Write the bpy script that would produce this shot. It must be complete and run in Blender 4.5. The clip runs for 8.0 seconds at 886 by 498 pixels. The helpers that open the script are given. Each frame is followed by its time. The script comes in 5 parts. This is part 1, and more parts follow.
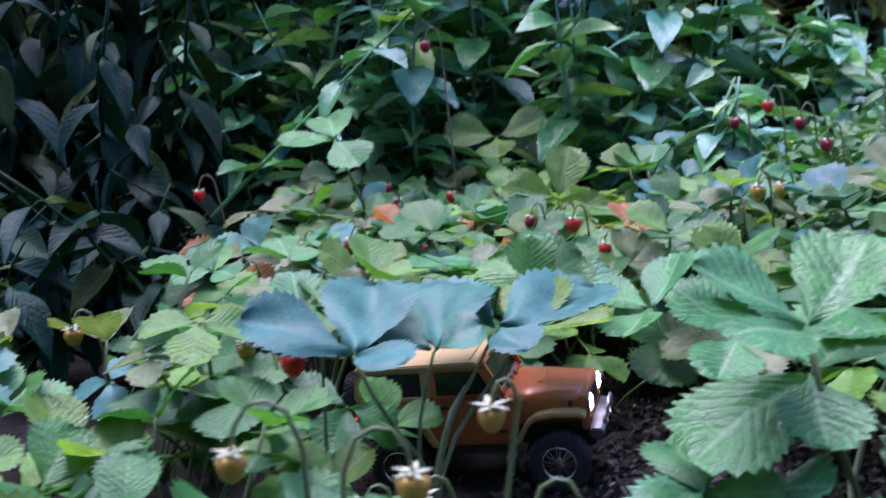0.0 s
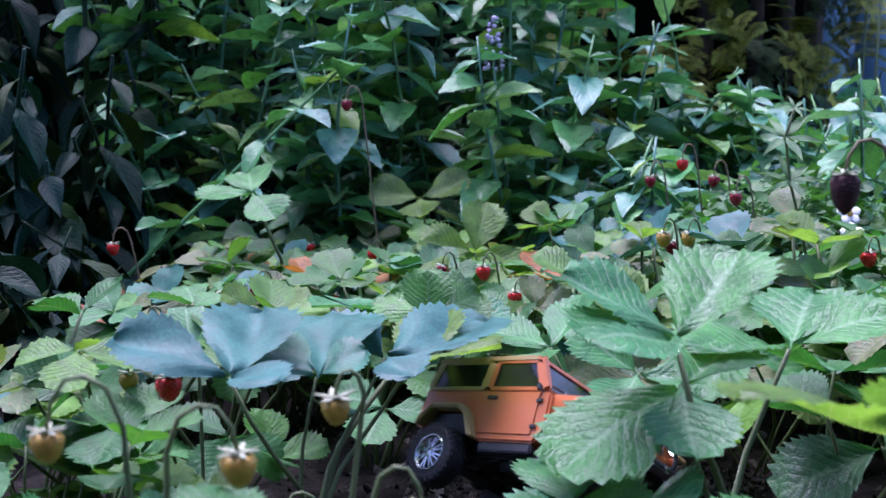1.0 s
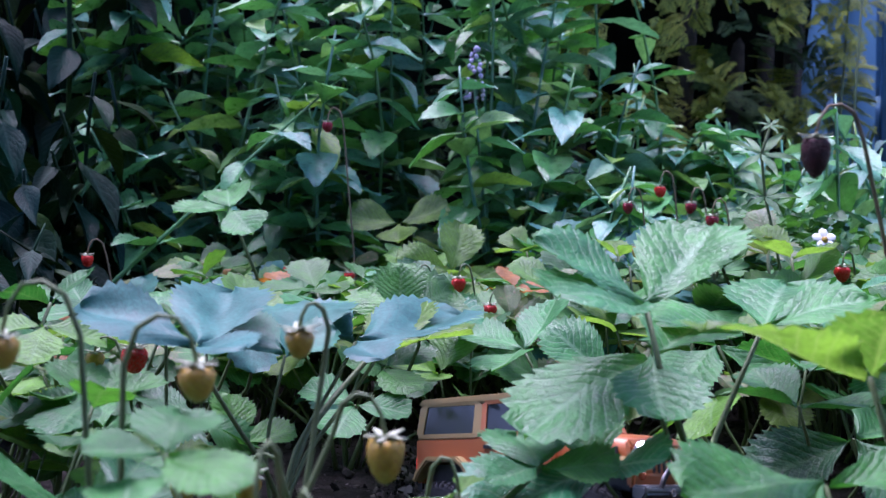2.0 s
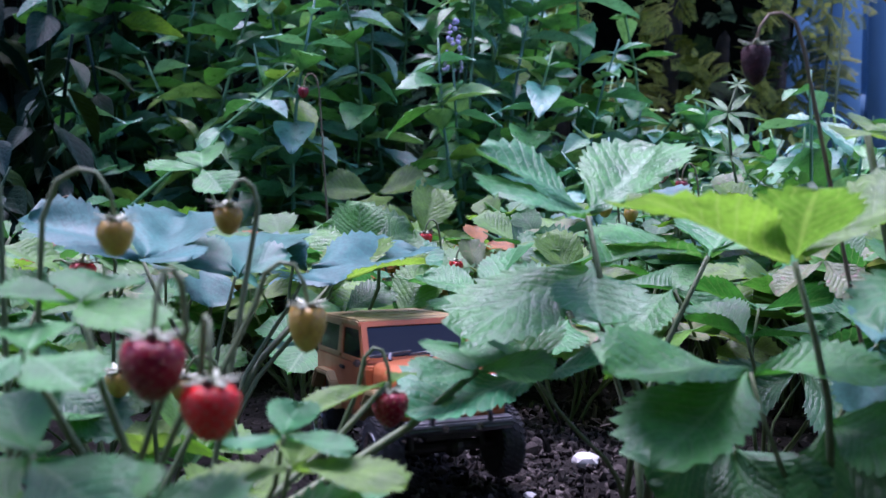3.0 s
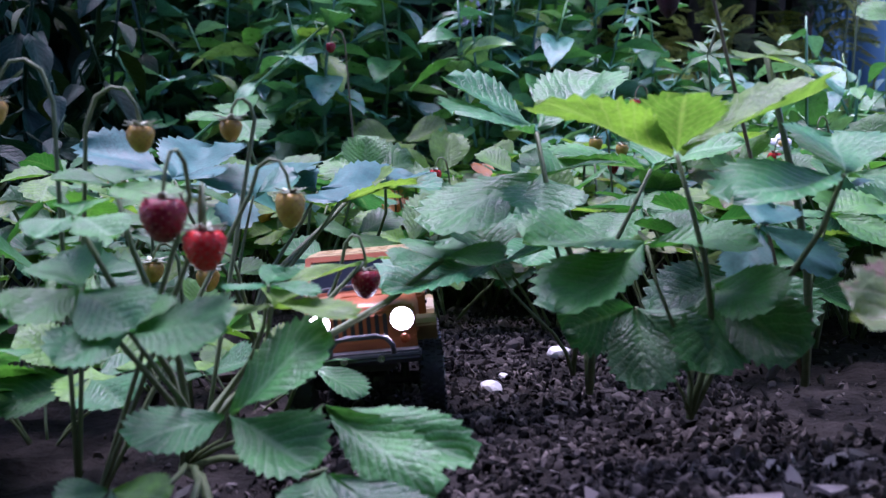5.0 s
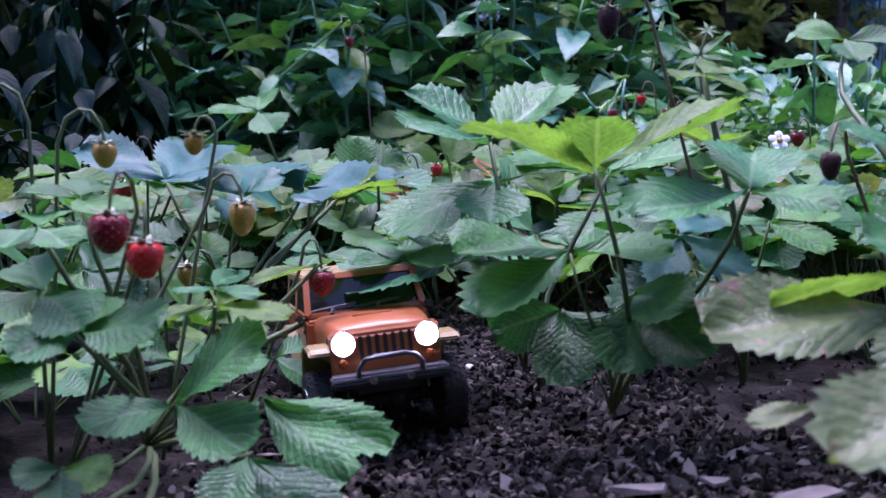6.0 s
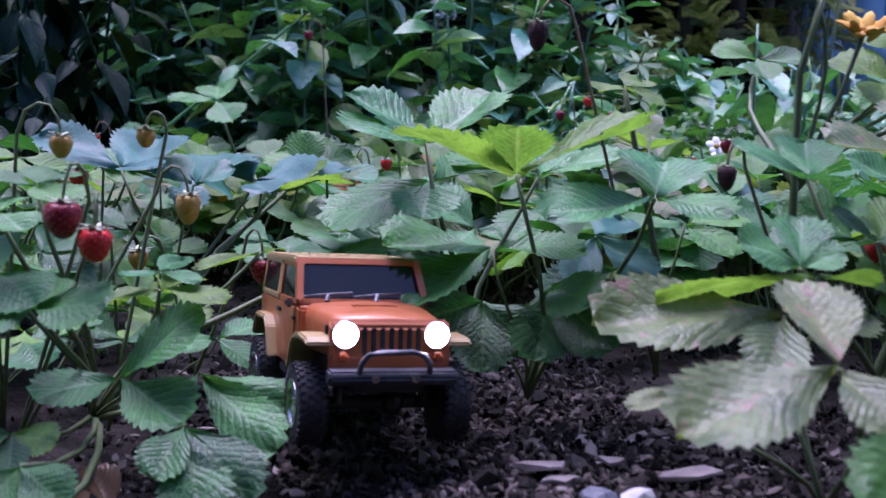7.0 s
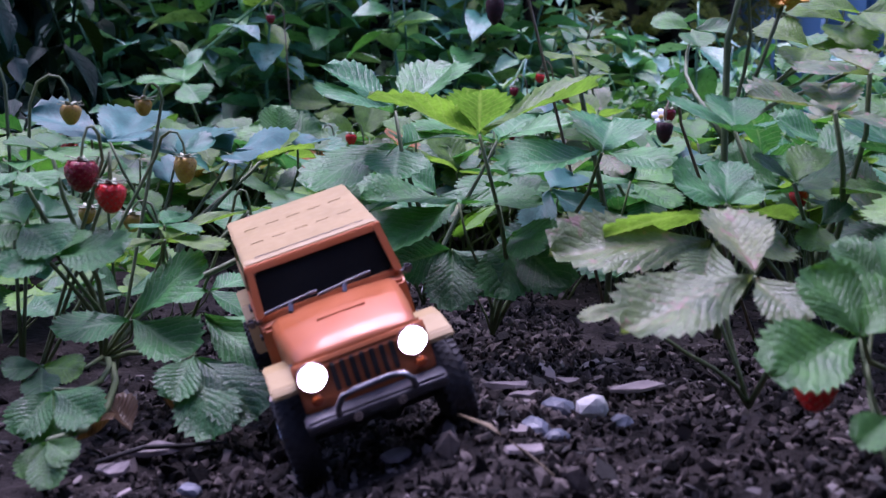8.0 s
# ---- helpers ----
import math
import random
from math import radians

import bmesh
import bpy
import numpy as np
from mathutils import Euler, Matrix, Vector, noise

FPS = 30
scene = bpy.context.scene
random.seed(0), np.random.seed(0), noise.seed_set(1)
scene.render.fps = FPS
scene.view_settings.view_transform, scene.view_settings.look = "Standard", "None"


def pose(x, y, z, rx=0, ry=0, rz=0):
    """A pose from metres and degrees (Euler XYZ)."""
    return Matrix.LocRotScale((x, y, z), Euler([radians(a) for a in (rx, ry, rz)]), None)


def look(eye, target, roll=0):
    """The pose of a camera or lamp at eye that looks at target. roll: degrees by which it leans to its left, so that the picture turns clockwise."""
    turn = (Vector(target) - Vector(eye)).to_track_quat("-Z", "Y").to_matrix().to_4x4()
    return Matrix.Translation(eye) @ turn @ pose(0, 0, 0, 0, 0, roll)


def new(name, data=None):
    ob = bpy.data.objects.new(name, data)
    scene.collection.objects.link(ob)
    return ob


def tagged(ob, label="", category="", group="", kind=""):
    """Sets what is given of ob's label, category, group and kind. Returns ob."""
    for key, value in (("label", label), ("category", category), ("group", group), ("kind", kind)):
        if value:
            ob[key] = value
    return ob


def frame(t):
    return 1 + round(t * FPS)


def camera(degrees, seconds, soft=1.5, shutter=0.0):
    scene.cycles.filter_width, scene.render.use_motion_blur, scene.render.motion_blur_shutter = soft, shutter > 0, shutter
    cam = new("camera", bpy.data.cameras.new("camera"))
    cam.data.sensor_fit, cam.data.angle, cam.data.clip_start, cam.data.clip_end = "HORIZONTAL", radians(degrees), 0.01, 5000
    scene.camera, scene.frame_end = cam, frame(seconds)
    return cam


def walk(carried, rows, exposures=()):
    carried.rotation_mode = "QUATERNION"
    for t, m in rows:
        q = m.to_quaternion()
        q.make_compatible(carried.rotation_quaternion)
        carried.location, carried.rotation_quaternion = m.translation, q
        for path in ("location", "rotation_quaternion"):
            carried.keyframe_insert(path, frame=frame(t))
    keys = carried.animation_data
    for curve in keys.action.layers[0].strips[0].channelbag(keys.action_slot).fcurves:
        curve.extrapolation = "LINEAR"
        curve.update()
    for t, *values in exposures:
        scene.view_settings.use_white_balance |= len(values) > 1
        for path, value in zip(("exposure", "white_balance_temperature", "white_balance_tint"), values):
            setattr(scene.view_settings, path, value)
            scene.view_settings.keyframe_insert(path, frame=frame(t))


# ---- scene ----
cam = camera(42.5, 8.0, 1.4, 0.4)
METRES, EYE, TILT, LEAN, TURN = 0.42, 0.222, -10.0, 2.0, 0.0
ROWS = [
    (0.0, 0.0, 0.0, 0.0, -0.0, 0.0, -0.0),
    (0.5, 0.0712, 0.0024, -0.0207, -0.86, 2.95, -0.44),
    (1.0, 0.0788, 0.0108, -0.0717, -2.28, 4.48, -0.17),
    (2.5, 0.1094, 0.0278, -0.2047, -3.79, 8.39, -1.92),
    (3.0, 0.1379, 0.0308, -0.2485, -3.88, 8.02, -2.43),
    (3.5, 0.1508, 0.0302, -0.2713, -2.06, 7.98, -2.55),
    (4.0, 0.1747, -0.0416, -0.3008, -2.69, 7.12, -3.01),
    (4.5, 0.1799, -0.1181, -0.3231, -2.29, 6.58, -2.44),
    (6.0, 0.3236, -0.2772, -0.3097, 1.68, 4.91, -2.9),
    (6.5, 0.353, -0.3251, -0.2888, 1.35, 4.48, -4.69),
    (7.0, 0.3591, -0.3686, -0.3109, -0.33, 4.54, -4.45),
    (7.5, 0.3553, -0.4446, -0.338, -1.63, 3.88, -4.02),
    (8.0, 0.3406, -0.5061, -0.3628, -2.54, 4.0, -3.05),
]
walk(cam, [(t, pose(0, 0, EYE, TILT, LEAN, TURN) @ pose(METRES * x, METRES * y, METRES * z, 90 + pitch, roll, yaw)) for t, x, y, z, yaw, pitch, roll in ROWS],
     exposures=[(0.0, 1.78, 5700, 40), (4.0, 1.72, 5600, 45), (6.0, 1.58, 5600, 48), (8.0, 1.42, 5650, 51)])
cam.data.dof.use_dof = True
cam.data.dof.focus_distance = 0.68
cam.data.dof.aperture_fstop = 22.0

# ---- light: dusk under an even cool sky ----
world = bpy.data.worlds.new("world")
scene.world = world
world.use_nodes = True
sky = world.node_tree.nodes.new("ShaderNodeTexSky")
sky.sky_type, sky.sun_disc = "NISHITA", False
sky.sun_elevation, sky.sun_rotation = radians(72), radians(-25)
sky.air_density, sky.dust_density = 1.0, 1.0
background = world.node_tree.nodes["Background"]
background.inputs[1].default_value = 0.11
world.node_tree.links.new(sky.outputs[0], background.inputs[0])
sun = new("sun", bpy.data.lights.new("sun", "SUN"))
sun.data.energy, sun.data.angle, sun.data.color = 2.2, radians(45), (1.0, 0.99, 0.98)
sun.matrix_world = look((-0.7, 1.9, 5), (0, 0.5, 0))


# ---- materials ----
def nodes_of(name):
    m = bpy.data.materials.new(name)
    m.use_nodes = True
    nt = m.node_tree
    return m, nt, nt.nodes["Principled BSDF"]


def node(nt, kind, **inputs):
    n = nt.nodes.new(kind)
    for k, v in inputs.items():
        n.inputs[k.replace("_", " ")].default_value = v
    return n


def ramp(nt, fac, stops):
    r = nt.nodes.new("ShaderNodeValToRGB")
    e = r.color_ramp.elements
    while len(e) < len(stops):
        e.new(0.5)
    for k, (p, c) in zip(e, stops):
        k.position, k.color = p, (*c, 1)
    nt.links.new(fac, r.inputs[0])
    return r.outputs[0]


def mathn(nt, op, a, b=None):
    n = nt.nodes.new("ShaderNodeMath")
    n.operation = op
    for i, v in enumerate((a, b)):
        if v is None:
            continue
        if isinstance(v, (int, float)):
            n.inputs[i].default_value = v
        else:
            nt.links.new(v, n.inputs[i])
    return n.outputs[0]


def mixc(nt, fac, a, b, mode="MIX"):
    n = nt.nodes.new("ShaderNodeMix")
    n.data_type, n.blend_type = "RGBA", mode
    for sock, v in ((n.inputs[0], fac), (n.inputs[6], a), (n.inputs[7], b)):
        if isinstance(v, (int, float)):
            sock.default_value = v
        elif isinstance(v, tuple):
            sock.default_value = (*v, 1)
        else:
            nt.links.new(v, sock)
    return n.outputs[2]


def leaf_material(name, tones, vein, veins=9.0, rough=0.40, through_light=0.35, spots=0.0, spot_colour=(0.12, 0.06, 0.02), edge=None, bump=0.32, vein_mix=0.28, spec=0.5, net=20.0):
    """Leaf: tone by the leaf, paler veins along the blade's own coordinates, blotches, some light coming through."""
    m, nt, bsdf = nodes_of(name)
    L = nt.links.new
    info = nt.nodes.new("ShaderNodeObjectInfo")
    isl = nt.nodes.new("ShaderNodeNewGeometry")
    rnd = mathn(nt, "FRACT", mathn(nt, "ADD", info.outputs["Random"], mathn(nt, "MULTIPLY", isl.outputs["Random Per Island"], 0.35)))
    step = 1.0 / max(1, len(tones) - 1)
    base = ramp(nt, rnd, [(i * step, c) for i, c in enumerate(tones)])
    uv = nt.nodes.new("ShaderNodeUVMap")
    sep = nt.nodes.new("ShaderNodeSeparateXYZ")
    L(uv.outputs[0], sep.inputs[0])
    u, v = sep.outputs[1], sep.outputs[0]
    side = mathn(nt, "ABSOLUTE", mathn(nt, "SUBTRACT", mathn(nt, "MULTIPLY", v, 2.0), 1.0))
    tc = nt.nodes.new("ShaderNodeTexCoord")
    n1 = node(nt, "ShaderNodeTexNoise", Scale=4.5, Detail=6.0)
    n2 = node(nt, "ShaderNodeTexNoise", Scale=38.0, Detail=3.0)
    L(tc.outputs["Object"], n1.inputs[0]), L(tc.outputs["Object"], n2.inputs[0])
    along = mathn(nt, "ADD", mathn(nt, "MULTIPLY", u, veins), mathn(nt, "MULTIPLY", n1.outputs[0], 1.1))
    wave = mathn(nt, "FRACT", mathn(nt, "SUBTRACT", along, mathn(nt, "MULTIPLY", side, veins * 0.33)))
    line = mathn(nt, "ABSOLUTE", mathn(nt, "SUBTRACT", wave, 0.5))
    lateral = ramp(nt, line, [(0.0, (1, 1, 1)), (0.05, (0.6, 0.6, 0.6)), (0.12, (0, 0, 0))])
    mid = ramp(nt, side, [(0.0, (1, 1, 1)), (0.05, (0.7, 0.7, 0.7)), (0.10, (0, 0, 0))])
    mask = mixc(nt, 1.0, lateral, mid, "LIGHTEN")
    mott = ramp(nt, n1.outputs[0], [(0.3, (0.62, 0.66, 0.66)), (0.7, (1.35, 1.3, 1.25))])
    col = mixc(nt, 1.0, base, mott, "MULTIPLY")
    # Vein valleys darker, ridges lighter: relief shading put into the colour.
    vein_shade = ramp(nt, line, [(0.0, (0.80, 0.83, 0.82)), (0.15, (0.97, 0.98, 0.98)), (0.5, (1.04, 1.03, 1.03))])
    col = mixc(nt, 1.0, col, vein_shade, "MULTIPLY")
    col = mixc(nt, 1.0, col, ramp(nt, n2.outputs[0], [(0.3, (0.8, 0.8, 0.8)), (0.7, (1.2, 1.2, 1.2))]), "MULTIPLY")
    col = mixc(nt, mathn(nt, "MULTIPLY", mask, vein_mix), col, vein)
    if spots:
        sp = ramp(nt, node_noise(nt, tc, 9.0), [(1 - spots, (0, 0, 0)), (min(1, 1.08 - spots), (1, 1, 1))])
        col = mixc(nt, sp, col, spot_colour)
    if edge:
        far = mathn(nt, "ADD", side, mathn(nt, "MULTIPLY", n1.outputs[0], 0.5))
        col = mixc(nt, ramp(nt, far, [(1.0, (0, 0, 0)), (1.35, (1, 1, 1))]), col, edge)
    L(col, bsdf.inputs["Base Color"])
    bsdf.inputs["Roughness"].default_value = rough
    L(ramp(nt, n1.outputs[0], [(0.3, (rough - 0.12,) * 3), (0.7, (rough + 0.12,) * 3)]), bsdf.inputs["Roughness"])
    bsdf.inputs["Specular IOR Level"].default_value = spec
    pucker = node(nt, "ShaderNodeTexNoise", Scale=15.0, Detail=3.0)
    L(tc.outputs["Object"], pucker.inputs[0])
    valley = ramp(nt, line, [(0.0, (0, 0, 0)), (0.12, (0.55, 0.55, 0.55)), (0.5, (1, 1, 1))])
    cells = node(nt, "ShaderNodeTexVoronoi", Scale=net)
    cells.feature = "DISTANCE_TO_EDGE"
    warp = mixc(nt, 0.05, tc.outputs["Object"], pucker.outputs[1])
    L(warp, cells.inputs[0])
    quilt = ramp(nt, cells.outputs[0], [(0.0, (0, 0, 0)), (0.16, (0.8, 0.8, 0.8)), (0.4, (1, 1, 1))])
    hgt = mathn(nt, "ADD", mathn(nt, "ADD", mathn(nt, "MULTIPLY", valley, 0.55), mathn(nt, "MULTIPLY", quilt, 0.30)), mathn(nt, "ADD", mathn(nt, "MULTIPLY", n2.outputs[0], 0.5), mathn(nt, "MULTIPLY", pucker.outputs[0], 1.3)))
    bp = node(nt, "ShaderNodeBump", Strength=bump, Distance=0.002)
    L(hgt, bp.inputs["Height"]), L(bp.outputs[0], bsdf.inputs["Normal"])
    tr = nt.nodes.new("ShaderNodeBsdfTranslucent")
    L(mixc(nt, 1.0, col, (1.15, 1.25, 0.5), "MULTIPLY"), tr.inputs[0])
    mx = nt.nodes.new("ShaderNodeMixShader")
    mx.inputs[0].default_value = through_light
    L(bsdf.outputs[0], mx.inputs[1]), L(tr.outputs[0], mx.inputs[2])
    L(mx.outputs[0], nt.nodes["Material Output"].inputs[0])
    return m


def node_noise(nt, tc, scale, detail=3.0):
    n = node(nt, "ShaderNodeTexNoise", Scale=scale, Detail=detail)
    nt.links.new(tc.outputs["Object"], n.inputs[0])
    return n.outputs[0]


def plain(name, a, b, scale=60.0, rough=0.5, metal=0.0, bump=0.15, dist=0.0008, coat=0.0, fine=500.0, random_tone=0.0, spec=0.5, span=(0.3, 0.7)):
    """Two tones in a soft mottle with fine relief."""
    m, nt, bsdf = nodes_of(name)
    tc = nt.nodes.new("ShaderNodeTexCoord")
    f = node_noise(nt, tc, scale, 5.0)
    if random_tone:
        g = nt.nodes.new("ShaderNodeNewGeometry")
        o = nt.nodes.new("ShaderNodeObjectInfo")
        r = mathn(nt, "FRACT", mathn(nt, "ADD", g.outputs["Random Per Island"], o.outputs["Random"]))
        f = mathn(nt, "ADD", mathn(nt, "MULTIPLY", f, 1 - random_tone), mathn(nt, "MULTIPLY", r, random_tone))
    nt.links.new(ramp(nt, f, [(span[0], a), (span[1], b)]), bsdf.inputs["Base Color"])
    nt.links.new(ramp(nt, node_noise(nt, tc, scale * 3.1), [(0.3, (max(0.02, rough - 0.1),) * 3), (0.7, (min(1, rough + 0.1),) * 3)]), bsdf.inputs["Roughness"])
    bsdf.inputs["Metallic"].default_value = metal
    bsdf.inputs["Coat Weight"].default_value = coat
    bsdf.inputs["Specular IOR Level"].default_value = spec
    bp = node(nt, "ShaderNodeBump", Strength=bump, Distance=dist)
    nt.links.new(node_noise(nt, tc, fine), bp.inputs["Height"])
    nt.links.new(bp.outputs[0], bsdf.inputs["Normal"])
    return m


def glow(name, colour, strength):
    m, nt, bsdf = nodes_of(name)
    bsdf.inputs["Base Color"].default_value = (*colour, 1)
    bsdf.inputs["Emission Color"].default_value = (*colour, 1)
    bsdf.inputs["Emission Strength"].default_value = strength
    return m


GREEN = leaf_material("strawberry_leaf_green", [(0.009, 0.075, 0.026), (0.035, 0.19, 0.035), (0.014, 0.105, 0.036), (0.13, 0.31, 0.03), (0.016, 0.10, 0.028), (0.075, 0.26, 0.04), (0.022, 0.15, 0.048)], (0.22, 0.38, 0.18), through_light=0.34, spec=0.55, rough=0.46)
PALE = leaf_material("strawberry_leaf_pale", [(0.13, 0.20, 0.07), (0.17, 0.22, 0.09), (0.11, 0.19, 0.07)], (0.32, 0.27, 0.19), bump=0.3, vein_mix=0.4, spots=0.40, spot_colour=(0.30, 0.20, 0.15), edge=(0.26, 0.13, 0.07))
LIME = leaf_material("strawberry_leaf_young", [(0.12, 0.25, 0.045), (0.16, 0.29, 0.06), (0.11, 0.24, 0.05)], (0.34, 0.46, 0.20), through_light=0.5, vein_mix=0.4)
BLUE = leaf_material("strawberry_leaf_waxy", [(0.034, 0.135, 0.115), (0.040, 0.14, 0.13), (0.034, 0.15, 0.095)], (0.08, 0.20, 0.18), spec=0.28, rough=0.5, through_light=0.12, bump=0.08)
BANDED = leaf_material("strawberry_leaf_banded", [(0.032, 0.19, 0.06), (0.065, 0.25, 0.065), (0.036, 0.21, 0.095)], (0.34, 0.52, 0.33), rough=0.42, vein_mix=0.45, through_light=0.32, spec=0.45)
RUST = leaf_material("strawberry_leaf_withered", [(0.42, 0.17, 0.02), (0.35, 0.12, 0.03), (0.45, 0.26, 0.06)], (0.3, 0.12, 0.04), spots=0.3)
BROWN = leaf_material("dead_leaf", [(0.10, 0.05, 0.02), (0.14, 0.075, 0.03), (0.08, 0.045, 0.025)], (0.16, 0.10, 0.05), spots=0.3, through_light=0.15)
MINT = leaf_material("mint_leaf", [(0.04, 0.18, 0.065), (0.085, 0.32, 0.06), (0.06, 0.25, 0.17), (0.12, 0.32, 0.27), (0.20, 0.38, 0.04)], (0.12, 0.28, 0.18), veins=9.0, rough=0.33, through_light=0.2, spec=0.7)
# Near-black greens: the shade on the left is put into these tones.
SHRUB_SHADED = leaf_material("shrub_leaf_shaded", [(0.001, 0.014, 0.008), (0.003, 0.030, 0.020), (0.002, 0.024, 0.022), (0.022, 0.045, 0.004), (0.002, 0.018, 0.012)], (0.05, 0.11, 0.09), veins=9.0, rough=0.45, through_light=0.06, spec=0.10, spots=0.2, spot_colour=(0.10, 0.09, 0.02))
CLEAVER = leaf_material("cleavers_leaf", [(0.11, 0.24, 0.10), (0.14, 0.27, 0.11)], (0.18, 0.3, 0.15))
HERB = leaf_material("herb_leaf", [(0.04, 0.15, 0.03), (0.06, 0.20, 0.04), (0.05, 0.17, 0.05)], (0.09, 0.24, 0.07), through_light=0.3)
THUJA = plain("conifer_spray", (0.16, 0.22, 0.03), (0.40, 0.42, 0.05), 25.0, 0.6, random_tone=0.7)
# Darker copy of the sprays, with the hedge's shade put into the colour.
THUJA_SHADED = plain("conifer_spray_shaded", (0.04, 0.10, 0.04), (0.09, 0.17, 0.05), 25.0, 0.6, random_tone=0.7)
STEM = plain("green_stem", (0.06, 0.11, 0.035), (0.12, 0.15, 0.06), 90.0, 0.55)
STEM_RED = plain("reddish_stem", (0.12, 0.075, 0.05), (0.15, 0.13, 0.07), 60.0, 0.55)
STEM_DRY = plain("dry_stalk", (0.11, 0.08, 0.05), (0.22, 0.17, 0.10), 70.0, 0.7)
BARK = plain("dark_bark", (0.03, 0.025, 0.02), (0.07, 0.055, 0.04), 60.0, 0.85)
# Near-black: the shade deep between leaves is put into this colour.
HEDGE_SHADE = plain("hedge_shade_black", (0.002, 0.003, 0.002), (0.006, 0.008, 0.005), 20.0, 0.95, spec=0.05, bump=0.4, dist=0.01, fine=60)
SOIL = plain("damp_soil", (0.005, 0.0045, 0.004), (0.038, 0.032, 0.030), 38.0, 0.9, bump=0.9, dist=0.004, fine=260.0, spec=0.08)
CLOD = plain("soil_crumb", (0.004, 0.0035, 0.003), (0.16, 0.132, 0.122), 120.0, 0.8, span=(0.40, 0.95), bump=0.5, dist=0.001, fine=900.0, random_tone=0.75, spec=0.12)
CHIP = plain("grey_wood_chip", (0.008, 0.007, 0.006), (0.30, 0.25, 0.24), 120.0, 0.75, span=(0.4, 0.95), random_tone=0.7, fine=900.0)
SLATE = plain("pinkish_grey_chip", (0.10, 0.085, 0.085), (0.24, 0.20, 0.20), 90.0, 0.75, fine=700.0)
STONE = plain("pale_stone", (0.40, 0.39, 0.39), (0.60, 0.58, 0.57), 80.0, 0.6, bump=0.4)
STONE_GREY = plain("blue_grey_stone", (0.05, 0.06, 0.08), (0.14, 0.15, 0.19), 80.0, 0.5, bump=0.4)
RED = plain("ripe_berry", (0.62, 0.012, 0.010), (0.74, 0.045, 0.028), 3.0, 0.26, spec=0.35, bump=0.6, fine=14.0, dist=0.001)
WINE = plain("overripe_berry", (0.16, 0.004, 0.012), (0.30, 0.010, 0.022), 3.0, 0.28, spec=0.35, bump=0.6, fine=14.0, dist=0.001)
DRYBERRY = plain("dried_berry", (0.018, 0.003, 0.007), (0.055, 0.008, 0.014), 4.0, 0.55, spec=0.25, bump=0.8, fine=12.0, dist=0.002)
YELLOW = plain("unripe_berry", (0.36, 0.20, 0.015), (0.48, 0.32, 0.05), 3.0, 0.4, fine=14.0, dist=0.001)
SEED = plain("berry_seed", (0.26, 0.07, 0.03), (0.32, 0.11, 0.04), 200.0, 0.5)
CALYX = plain("calyx", (0.30, 0.35, 0.20), (0.50, 0.50, 0.38), 6.0, 0.7)
PETAL = plain("white_petal", (0.74, 0.76, 0.70), (0.80, 0.80, 0.76), 100.0, 0.6)
LILAC = plain("lilac_floret", (0.34, 0.30, 0.52), (0.52, 0.48, 0.66), 100.0, 0.6)
UMBEL = plain("dry_umbel", (0.50, 0.22, 0.02), (0.60, 0.38, 0.04), 60.0, 0.7)
FENCE = plain("blue_paint", (0.15, 0.34, 0.52), (0.20, 0.42, 0.60), 6.0, 0.6, bump=0.3, dist=0.002, fine=80.0)
PAINT = plain("orange_paint", (0.42, 0.115, 0.036), (0.48, 0.14, 0.046), 30.0, 0.40, metal=0.15, bump=0.05, coat=0.2)
TAN = plain("tan_plastic", (0.31, 0.215, 0.085), (0.36, 0.25, 0.105), 60.0, 0.5, bump=0.08)
BLACK = plain("black_plastic", (0.012, 0.012, 0.014), (0.022, 0.022, 0.026), 90.0, 0.5, bump=0.1)
RUBBER = plain("tyre_rubber", (0.012, 0.013, 0.018), (0.03, 0.03, 0.036), 120.0, 0.75, bump=0.3)
GUNMETAL = plain("grey_bumper", (0.07, 0.07, 0.085), (0.13, 0.13, 0.15), 150.0, 0.4, metal=0.5)
CHROME = plain("chrome", (0.42, 0.42, 0.44), (0.55, 0.55, 0.57), 60.0, 0.22, metal=1.0, bump=0.02)
GLASS = plain("dark_window", (0.006, 0.007, 0.008), (0.012, 0.013, 0.014), 30.0, 0.12, bump=0.0, spec=0.5)
AMBER = plain("amber_lens", (0.34, 0.06, 0.012), (0.40, 0.08, 0.02), 90.0, 0.2)
REDLENS = glow("lit_red_lens", (0.9, 0.05, 0.03), 0.6)
LAMP = glow("lit_headlight", (1.0, 0.97, 0.93), 14.0)


# ---- building helpers ----
def mesh_of(name, bm, material, smooth=True):
    me = bpy.data.meshes.new(name)
    bm.normal_update()
    bm.to_mesh(me)
    bm.free()
    me.materials.append(material)
    if smooth:
        me.polygons.foreach_set("use_smooth", [True] * len(me.polygons))
    return me


def part(name, data, material, parent, label="", m=None, smooth=True):
    if isinstance(data, bmesh.types.BMesh):
        data = mesh_of(name, data, material, smooth)
    ob = new(name, data)
    ob.parent = parent
    if m is not None:
        ob.matrix_basis = m
    return tagged(ob, label)


def thing(name, label, category, m=None, group="", kind=""):
    ob = new(name)
    if m is not None:
        ob.matrix_basis = m
    return tagged(ob, label, category, group, kind)


def whole(name, bm, material, label, category, m=None, group="", kind="", smooth=True):
    ob = new(name, mesh_of(name, bm, material, smooth) if isinstance(bm, bmesh.types.BMesh) else bm)
    if m is not None:
        ob.matrix_basis = m
    return tagged(ob, label, category, group, kind)


